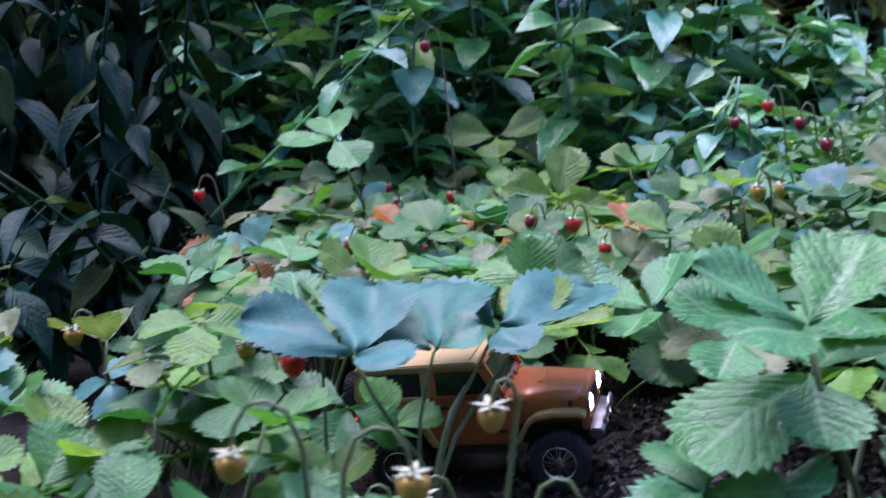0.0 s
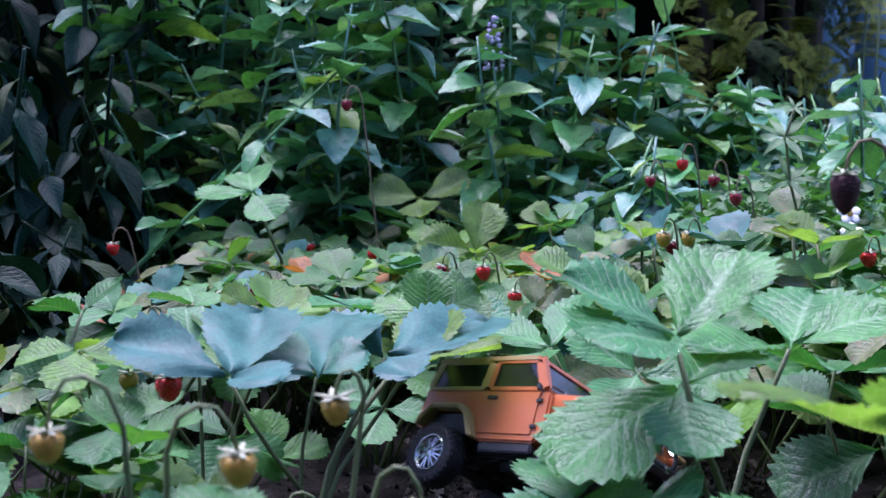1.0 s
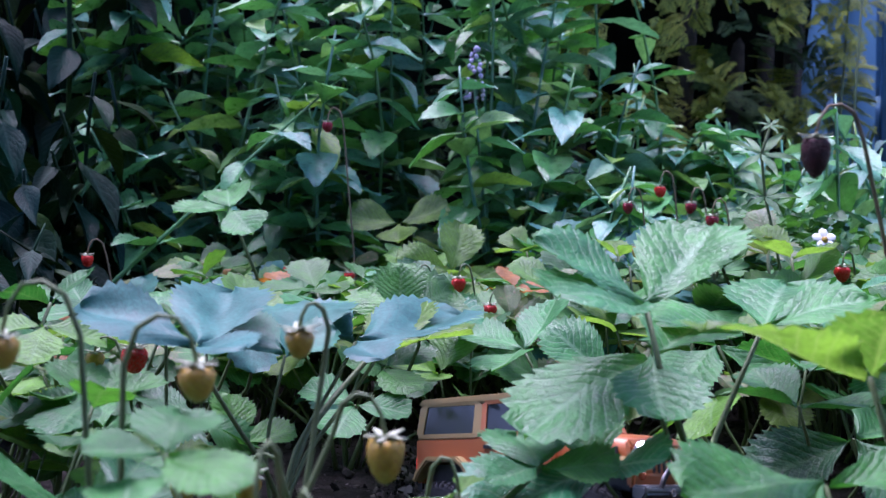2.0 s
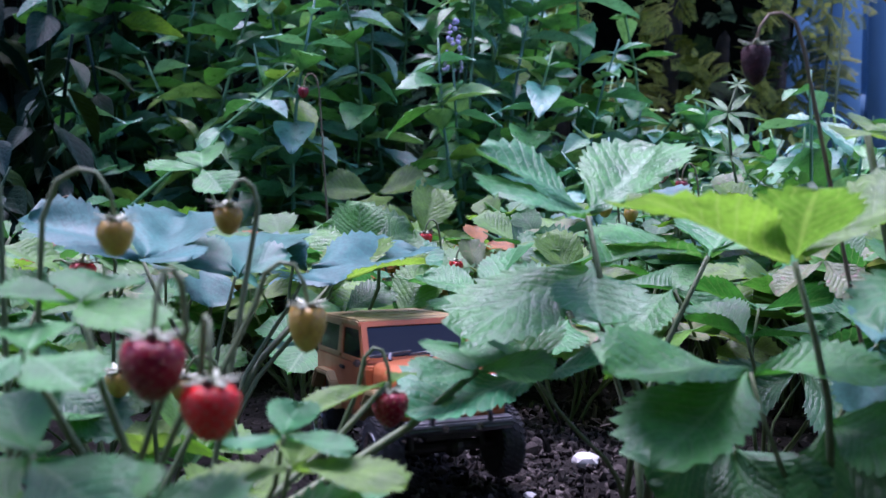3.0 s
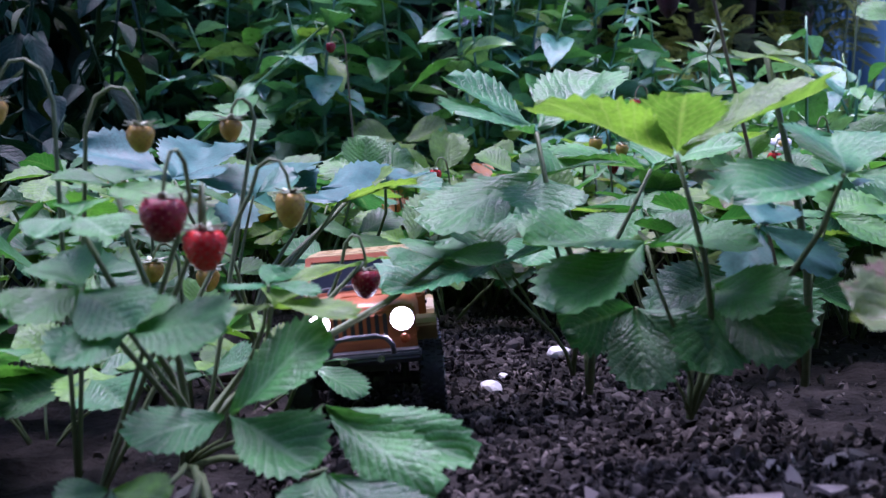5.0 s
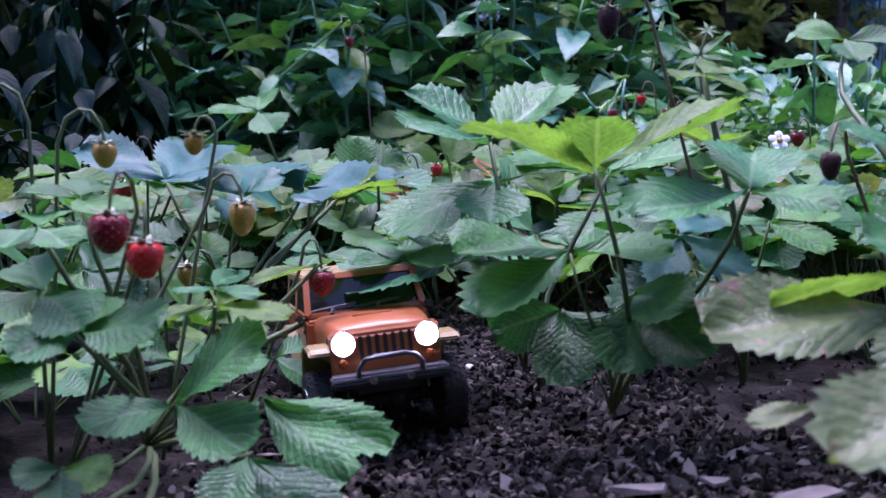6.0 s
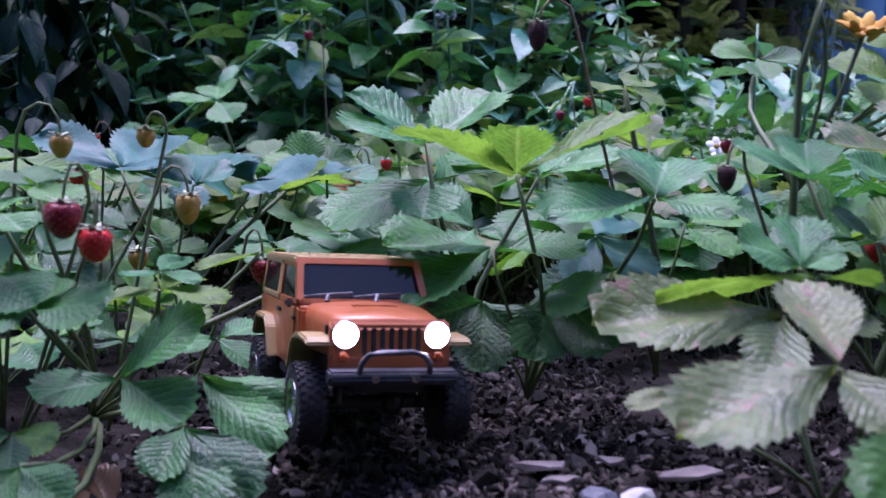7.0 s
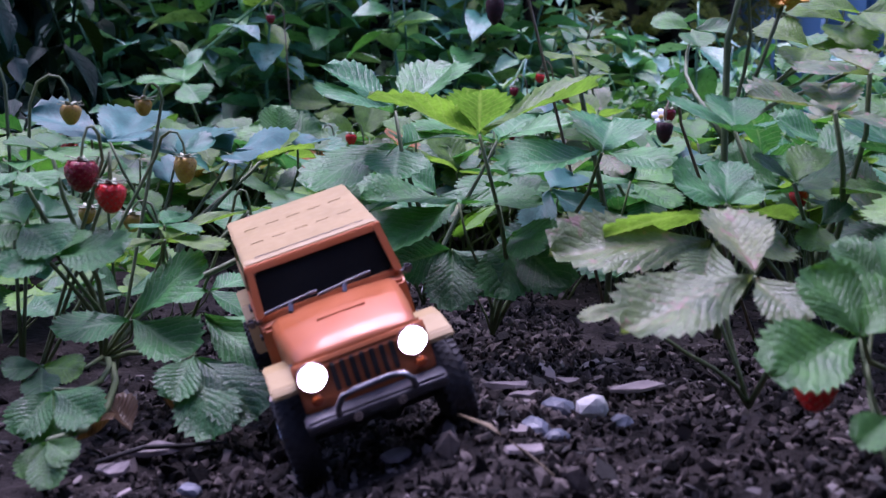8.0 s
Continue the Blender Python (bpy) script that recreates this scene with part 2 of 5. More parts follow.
def add_box(bm, x0, x1, y0, y1, z0, z1, bevel=0.0):
    r = bmesh.ops.create_cube(bm, size=1.0, matrix=Matrix.LocRotScale(((x0 + x1) / 2, (y0 + y1) / 2, (z0 + z1) / 2), None, (x1 - x0, y1 - y0, z1 - z0)))
    if bevel:
        edges = {e for v in r["verts"] for e in v.link_edges}
        bmesh.ops.bevel(bm, geom=list(edges), offset=bevel, segments=2, affect="EDGES", clamp_overlap=True)
    return r


def extrude_profile(bm, pts, y0, y1, bevel=0.0, top=1.0):
    """A side profile of (x, z) points extruded from y0 to y1."""
    a = [bm.verts.new((x, y0, z)) for x, z in pts]
    b = [bm.verts.new((x, y1, z)) for x, z in pts]
    n = len(pts)
    faces = [bm.faces.new(a), bm.faces.new(b[::-1])]
    faces += [bm.faces.new((a[i], b[i], b[(i + 1) % n], a[(i + 1) % n])) for i in range(n)]
    bmesh.ops.recalc_face_normals(bm, faces=faces)
    if bevel:
        bmesh.ops.bevel(bm, geom=list({e for f in faces for e in f.edges}), offset=bevel, segments=2, affect="EDGES", clamp_overlap=True)


def tube(bm, pts, radii, sides=6):
    """A round tube along points, with its own radius at each."""
    pts = [Vector(p) for p in pts]
    rings = []
    for i, p in enumerate(pts):
        d = (pts[min(i + 1, len(pts) - 1)] - pts[max(i - 1, 0)]).normalized()
        s = d.orthogonal().normalized() if abs(d.z) < 0.2 else d.cross(Vector((0, 1, 0.05))).normalized()
        w = d.cross(s)
        r = radii[i] if not isinstance(radii, (int, float)) else radii
        rings.append([bm.verts.new(p + (s * math.cos(k * math.tau / sides) + w * math.sin(k * math.tau / sides)) * r) for k in range(sides)])
    for a, b in zip(rings, rings[1:]):
        for k in range(sides):
            bm.faces.new((a[k], a[(k + 1) % sides], b[(k + 1) % sides], b[k]))
    bm.faces.new(rings[0][::-1]), bm.faces.new(rings[-1])


def lathe(bm, profile, axis_pose, sides=32):
    """Turns (radius, along) points round the local z axis."""
    rings = [[bm.verts.new(axis_pose @ Vector((r * math.cos(k * math.tau / sides), r * math.sin(k * math.tau / sides), h))) for k in range(sides)] for r, h in profile]
    for a, b in zip(rings, rings[1:]):
        for k in range(sides):
            bm.faces.new((a[k], a[(k + 1) % sides], b[(k + 1) % sides], b[k]))
    bm.faces.new(rings[0][::-1]), bm.faces.new(rings[-1])


def ground_z(x, y):
    """Height of the soil: a shallow rut along the way, a bank beside it, clods."""
    def step(a, b, v):
        k = min(1, max(0, (v - a) / (b - a)))
        return k * k * (3 - 2 * k)
    near = 1 - step(0.2, 0.42, y)
    z = -0.012 + near * (-0.016 + 0.018 * step(0.085, 0.20, x))
    z += 0.014 * step(0.20, 0.4, x) * near
    z += 0.012 * math.exp(-((x - 0.165) / 0.035) ** 2 - ((y - 0.15) / 0.06) ** 2)
    z += 0.005 * noise.noise(Vector((x * 14, y * 14, 0.3))) + 0.0035 * noise.noise(Vector((x * 40, y * 40, 3.1)))
    return z


# ---- ground ----
def make_ground():
    xs = sorted(set([-60, -12, -4, -1.8] + [round(-1.0 + 0.05 * i, 3) for i in range(13)] + [round(-0.4 + 0.008 * i, 4) for i in range(120)] + [round(0.56 + 0.06 * i, 3) for i in range(14)] + [2, 4, 12, 60]))
    ys = sorted(set([-60, -10, -3, -1] + [round(-0.6 + 0.05 * i, 3) for i in range(7)] + [round(-0.26 + 0.008 * i, 4) for i in range(130)] + [round(0.8 + 0.06 * i, 3) for i in range(14)] + [2, 3, 5, 14, 80]))
    bm = bmesh.new()
    rows = []
    for y in ys:
        rows.append([bm.verts.new((x, y, ground_z(x, y) + 0.0035 * noise.noise(Vector((x * 110, y * 110, 7))) + 0.002 * noise.noise(Vector((x * 260, y * 260, 2))))) for x in xs])
    for a, b in zip(rows, rows[1:]):
        for i in range(len(xs) - 1):
            bm.faces.new((a[i], a[i + 1], b[i + 1], b[i]))
    whole("ground", bm, SOIL, "dark damp crumbly garden soil between the plants", "soil", kind="structure")


ICO = None


def pebble_points(rng, rough):
    global ICO
    if ICO is None:
        b = bmesh.new()
        bmesh.ops.create_icosphere(b, subdivisions=1, radius=1)
        ICO = ([v.co.copy() for v in b.verts], [[v.index for v in f.verts] for f in b.faces])
        b.free()
    return [p * (1 + rng.uniform(-rough, rough)) for p in ICO[0]], ICO[1]


def make_crumbs():
    """Crumbs of soil and grit, joined."""
    rng = random.Random(5)
    verts, faces = [], []
    for i in range(42000):
        x, y = rng.uniform(-0.05, 0.50), rng.uniform(-0.10, 0.95)
        if rng.random() < 0.45:
            x, y = rng.uniform(0.02, 0.34), rng.uniform(-0.10, 0.35)
        elif rng.random() < 0.55:
            x, y = rng.uniform(0.03, 0.24), rng.uniform(0.25, 0.75)
        s = 0.0004 + 0.0022 * rng.random() ** 3
        if rng.random() < 0.03:
            s *= 1.9
        pts, fs = pebble_points(rng, 0.35)
        rot = Euler((rng.uniform(0, 6), rng.uniform(0, 6), rng.uniform(0, 6))).to_matrix()
        sx = Vector((s * rng.uniform(0.7, 2.0), s * rng.uniform(0.6, 1.3), s * rng.uniform(0.25, 0.9)))
        o = len(verts)
        c = Vector((x, y, ground_z(x, y) + s * 0.35))
        verts += [c + rot @ Vector((p.x * sx.x, p.y * sx.y, p.z * sx.z)) for p in pts]
        faces += [[k + o for k in f] for f in fs]
    me = bpy.data.meshes.new("soil_crumbs")
    me.from_pydata(verts, [], faces)
    me.materials.append(CLOD)
    whole("soil_crumbs", me, CLOD, "loose dark crumbs of soil and grit", "soil", kind="stuff")
    # flat weathered chips of bark and slate
    verts, faces = [], []
    for i in range(1900):
        x, y = rng.uniform(-0.02, 0.36), rng.uniform(-0.10, 0.85) if rng.random() < 0.4 else rng.uniform(-0.08, 0.32)
        s = 0.0007 + 0.0050 * rng.random() ** 4.5
        n = rng.randint(4, 6)
        rot = Euler((rng.gauss(0, 0.5), rng.gauss(0, 0.5), rng.uniform(0, 6.28))).to_matrix()
        c = Vector((x, y, ground_z(x, y) + s * 0.25 + 0.001))
        ring = [Vector((math.cos(k * math.tau / n) * s * rng.uniform(0.7, 1.5), math.sin(k * math.tau / n) * s * rng.uniform(0.4, 0.8), 0)) for k in range(n)]
        o = len(verts)
        th = s * rng.uniform(0.06, 0.16)
        verts += [c + rot @ p for p in ring] + [c + rot @ (p * 0.9 + Vector((0, 0, th))) for p in ring]
        faces += [list(range(o + n - 1, o - 1, -1)), list(range(o + n, o + 2 * n))]
        faces += [[o + k, o + (k + 1) % n, o + n + (k + 1) % n, o + n + k] for k in range(n)]
    me = bpy.data.meshes.new("bark_chips")
    me.from_pydata(verts, [], faces)
    me.materials.append(CHIP)
    whole("bark_chips", me, CHIP, "weathered grey-pink chips of bark and slate", "chips", kind="stuff")


def make_stone(x, y, size, material, label, squash=(1.3, 1.0, 0.7), seed=1, name="stone", lift=0.3):
    rng = random.Random(seed)
    bm = bmesh.new()
    bmesh.ops.create_icosphere(bm, subdivisions=2, radius=size)
    for v in bm.verts:
        k = 1 + 0.28 * noise.noise(v.co * (1.4 / size) + Vector((seed, 0, 0))) + rng.uniform(-0.05, 0.05)
        v.co = Vector((v.co.x * squash[0] * k, v.co.y * squash[1] * k, v.co.z * squash[2] * k))
    whole(name, bm, material, label, name, pose(x, y, ground_z(x, y) + size * squash[2] * lift, 0, 0, rng.uniform(0, 360)), group="loose stones", smooth=False)


def make_slab(x, y, length, width, label, turn, seed):
    """A flat chip with a broken outline."""
    rng = random.Random(seed)
    bm = bmesh.new()
    n = 9
    ring = [Vector((math.cos(k * math.tau / n) * length * rng.uniform(0.75, 1.1), math.sin(k * math.tau / n) * width * rng.uniform(0.7, 1.1), rng.uniform(0, 0.0022))) for k in range(n)]
    a = [bm.verts.new(p) for p in ring]
    b = [bm.verts.new(p * 0.95 + Vector((0, 0, 0.0012))) for p in ring]
    bm.faces.new(a[::-1]), bm.faces.new(b)
    for k in range(n):
        bm.faces.new((a[k], a[(k + 1) % n], b[(k + 1) % n], b[k]))
    whole("bark_chip", bm, SLATE, label, "chip", pose(x, y, ground_z(x, y) + 0.003, rng.uniform(-8, 14), rng.uniform(-8, 8), turn), group="loose chips", smooth=False)


# ---- leaves ----
def blade(bm, uv, m, length, width, rows=17, cols=3, shape="obovate", teeth=0.18, ripple=0.16, curl=0.12, fold=0.15, seed=0, veins=9):
    """One leaf blade from its stalk at the origin along +y, face up, toothed, with valleys at its veins."""
    rng = random.Random(seed)
    grid = []
    twist = rng.uniform(-0.15, 0.15)
    for i in range(rows):
        u = i / (rows - 1)
        if shape == "obovate":
            w = (max(u, 0.004) ** 0.78) * max(0.0, 1 - u ** 3.2) ** 0.72 / 0.60
        else:
            w = math.sin(math.pi * (u * 0.97 + 0.02) ** 0.78) ** 1.05
        w = max(w, 0.03) * width / 2
        line = []
        for j in range(-cols, cols + 1):
            v = j / cols
            x = v * w
            tooth = (teeth if i % 2 else -teeth * 0.3) if abs(j) == cols and 0.25 < u < 0.99 else 0.0
            x += math.copysign(tooth * width * 0.45, v) if tooth else 0
            y = u * length + (abs(v) ** 2) * length * 0.04 * (1 - u) + (abs(tooth) * length * 0.18 if tooth > 0 else 0)
            ph = (u * veins - abs(v) * veins * 0.33)
            z = fold * abs(x) - curl * length * (u ** 2) * 0.5
            z += ripple * width * (0.5 - abs(ph % 1 - 0.5)) * 2 * min(1, abs(v) * 2) * 0.35 * math.sin(math.pi * u)
            z += twist * x * u + 0.03 * length * math.sin(5 * u + 3 * v + seed)
            line.append((bm.verts.new(m @ Vector((x, y, z))), ((v + 1) / 2, u)))
        grid.append(line)
    for a, b in zip(grid, grid[1:]):
        for j in range(len(a) - 1):
            q = (a[j], a[j + 1], b[j + 1], b[j])
            f = bm.faces.new([k[0] for k in q])
            for loop, k in zip(f.loops, q):
                loop[uv].uv = k[1]


def blade_mesh(name, material, **kw):
    bm = bmesh.new()
    uv = bm.loops.layers.uv.new("UVMap")
    blade(bm, uv, Matrix(), 1.0, kw.pop("width"), **kw)
    return mesh_of(name, bm, material)


def trifoliate(name, material, lift=15, seed=0, curl=0.16, ripple=0.05, rows=17, cols=3, broad=0.76, teeth=0.25, sag=0):
    """Three toothed leaflets from one point, each of length 1; lift: degrees by which they rise from the middle."""
    rng = random.Random(seed)
    bm = bmesh.new()
    uv = bm.loops.layers.uv.new("UVMap")
    for k, turn in enumerate((0, 98, -98)):
        m = pose(0, 0, 0, 0, 0, turn + rng.uniform(-8, 8)) @ pose(0, 0.03, 0, lift - (sag if k == 0 else 0) + rng.uniform(-6, 6), rng.uniform(-8, 8), 0)
        blade(bm, uv, m, rng.uniform(0.92, 1.05), broad * rng.uniform(0.92, 1.05), rows, cols, "obovate", teeth, ripple, curl, 0.18, seed * 7 + k)
    return mesh_of(name, bm, material)


LEAVES = {}


def leaf_mesh(material, lift, kind=0, fine=True, sag=0):
    key = (material.name, lift, kind, fine, sag)
    if key not in LEAVES:
        LEAVES[key] = trifoliate("leaf", material, lift, 11 + kind * 5 + int(lift), rows=27 if fine else 15, cols=4 if fine else 2, curl=0.05 if lift > 10 else 0.2, sag=sag, broad=0.66 if material == PALE else 0.78)
    return LEAVES[key]


STALKS = {}


def stalk_mesh(material, kind, radius=0.012):
    """A leaf stalk from the ground to (0, 0, 1), bowed."""
    key = (material.name, kind, radius)
    if key not in STALKS:
        bm = bmesh.new()
        bow = 0.05 + 0.05 * kind
        tube(bm, [(bow * math.sin(math.pi * k / 5), 0.3 * bow * math.sin(2 * math.pi * k / 5), k / 5) for k in range(6)], [radius * (1.25 - 0.5 * k / 5) for k in range(6)], 5)
        STALKS[key] = mesh_of("stalk", bm, material)
    return STALKS[key]


def aim(p, q):
    """The pose that puts a unit stalk from p to q, and its length."""
    d = Vector(q) - Vector(p)
    return Matrix.Translation(p) @ d.to_track_quat("Z", "Y").to_matrix().to_4x4() @ Matrix.Diagonal((d.length, d.length, d.length, 1))


def facing(centre, heading, normal, size):
    """A leaf pose: the middle leaflet points along heading (degrees from +x), the face along normal."""
    n = Vector(normal).normalized()
    f = Vector((math.cos(radians(heading)), math.sin(radians(heading)), 0))
    f = (f - n * f.dot(n)).normalized()
    s = f.cross(n)
    m = Matrix((s, f, n)).transposed().to_4x4()
    return Matrix.Translation(centre) @ m @ Matrix.Diagonal((size, size, size, 1))


def put_leaf(plant, base, centre, size, heading, normal, material, lift=12, kind=0, fine=True, stem=None, stem_r=0.012, sag=0):
    part("leaf", leaf_mesh(material, lift, kind, fine, sag), material, plant, m=facing(centre, heading, normal, size))
    part("leaf_stalk", stalk_mesh(stem or STEM, kind % 3, stem_r), STEM, plant, m=aim(base, centre))


def hero_leaf(plant, base, centre, tips, normal, material, broad=0.8, stem=None):
    """One large leaf: leaflets from its centre to the given tips, faces along normal, on a stalk of its own."""
    bm = bmesh.new()
    uv = bm.loops.layers.uv.new("UVMap")
    c, n = Vector(centre), Vector(normal).normalized()
    size = max((Vector(q) - c).length for q in tips)
    for k, q in enumerate(tips):
        f = (Vector(q) - c) / size
        long = f.length
        f.normalize()
        w = (n - f * n.dot(f)).normalized()
        m = Matrix((f.cross(w), f, w)).transposed().to_4x4()
        seed = int(abs(centre[0] * 7919 + centre[1] * 104729 + k * 31) * 100) % 9973
        blade(bm, uv, m @ pose(0, 0.02, 0), long, broad * 0.84 * (0.75 * long + 0.25), 25, 5, "obovate", 0.24, 0.10 if material in (BANDED, PALE, LIME) else 0.06, 0.10, 0.16, seed, 8)
    part("leaf", mesh_of("leaf", bm, material), material, plant, m=Matrix.Translation(c) @ Matrix.Diagonal((size, size, size, 1)))
    part("leaf_stalk", stalk_mesh(stem or STEM, 1, 0.012), STEM, plant, m=aim(base, centre))


def strawberry_plant(x, y, rng, height, leaves, size, materials, label, spread=0.05, fine=False, group="strawberry bed"):
    z0 = ground_z(x, y) - 0.002
    p = thing("strawberry_plant", label, "plant", group=group)
    for k in range(leaves):
        a = rng.uniform(0, 360)
        r = spread * (0.25 + rng.random())
        h = height * rng.uniform(0.62, 1.12)
        c = (x + r * math.cos(radians(a)), y + r * math.sin(radians(a)), z0 + h)
        tilt = rng.uniform(0.05, 0.55)
        n = (math.cos(radians(a)) * tilt + rng.gauss(0, 0.12), math.sin(radians(a)) * tilt - 0.18 + rng.gauss(0, 0.12), 1)
        mat = rng.choice(materials)
        put_leaf(p, (x + 0.006 * math.cos(radians(a)), y + 0.006 * math.sin(radians(a)), z0), c, size * rng.uniform(0.72, 1.2), a + rng.gauss(0, 30), n, mat, rng.choice((-10, 6, 16, 28, 28)), rng.randint(0, 2), fine)
    return p


# ---- fruit ----
BERRY = {}


def berry_mesh(material, long):
    key = (material.name, long)
    if key not in BERRY:
        bm = bmesh.new()
        lathe(bm, [(0.12, 0.0), (0.42, -0.03), (0.52, -0.22), (0.50, -0.45 * long), (0.38, -0.75 * long), (0.20, -0.95 * long), (0.05, -1.02 * long)], Matrix(), 18)
        for v in bm.verts:
            v.co += 0.05 * noise.noise_vector(v.co * 2.5)
        BERRY[key] = mesh_of("fruit", bm, material)
    return BERRY[key]


def seeds_mesh(long):
    key = ("seeds", long)
    if key not in BERRY:
        bm = bmesh.new()
        for i in range(8):
            for k in range(10):
                h = -(0.1 + 0.11 * i) * long
                r = np.interp(-h / long, [0, 0.22, 0.45, 0.75, 1.0], [0.42, 0.52, 0.50, 0.38, 0.08])
                a = (k + 0.5 * (i % 2)) * math.tau / 10
                bmesh.ops.create_icosphere(bm, subdivisions=1, radius=0.03, matrix=Matrix.Translation((r * math.cos(a), r * math.sin(a), h)))
        BERRY[key] = mesh_of("seeds", bm, SEED)
    return BERRY[key]


def calyx_mesh():
    if "calyx" not in BERRY:
        bm = bmesh.new()
        for k in range(8):
            m = pose(0, 0, 0.02, 0, 0, k * 45 + 7 * (k % 2)) @ pose(0, 0.02, 0, -8 + 16 * (k % 2))
            pts = [(-0.1, 0.05), (-0.16, 0.3), (-0.06, 0.62), (0.0, 0.74), (0.06, 0.62), (0.16, 0.3), (0.1, 0.05)]
            a = [bm.verts.new(m @ Vector((x, y, 0.10 * y))) for x, y in pts]
            b = [bm.verts.new(m @ Vector((x, y, 0.10 * y + 0.05))) for x, y in pts]
            bm.faces.new(a[::-1]), bm.faces.new(b)
            for i in range(len(pts)):
                bm.faces.new((a[i], a[(i + 1) % 7], b[(i + 1) % 7], b[i]))
        BERRY["calyx"] = mesh_of("calyx", bm, CALYX)
    return BERRY["calyx"]


def hanging_fruit(plant, where, size, material, way, long=1.0, rise=0.018, stem=None, base=None, turn=0.0, seeds=True, calyx_scale=1.0):
    """A berry hanging from an arched stalk: where is the top of the fruit, way the side from which the stalk comes."""
    x, y, z = where
    m = pose(x, y, z, turn * 0.6, turn, random.uniform(0, 90)) @ Matrix.Diagonal((size, size, size, 1))
    fruit = part("fruit", berry_mesh(material, long), material, plant, m=m)
    if seeds:
        part("seed_speckle", seeds_mesh(long), SEED, fruit)
    part("calyx", calyx_mesh(), CALYX, fruit, m=Matrix.Diagonal((calyx_scale * 0.85, calyx_scale * 0.85, calyx_scale * 0.85, 1)))
    w = Vector(way)
    foot = Vector(base) if base else Vector((x + w.x * 2.4, y + w.y * 2.4, ground_z(x, y)))
    top = Vector((x, y, z)) + w * 0.55 + Vector((0, 0, rise))
    pts = [Vector((x, y, z + 0.001)), Vector((x, y, z + rise * 0.55)) + w * 0.08, Vector((x, y, z + rise * 0.95)) + w * 0.28, top, Vector((x, y, z + rise * 0.75)) + w * 0.85, Vector((x, y, z)) + w * 1.05]
    pts += [pts[-1].lerp(foot, k) for k in (0.35, 0.7, 1.0)]
    bm = bmesh.new()
    tube(bm, pts, [0.0006, 0.0006, 0.0006, 0.0007, 0.0008, 0.0008, 0.0009, 0.0009, 0.0010], 6)
    part("fruit_stalk", bm, stem or STEM, plant)


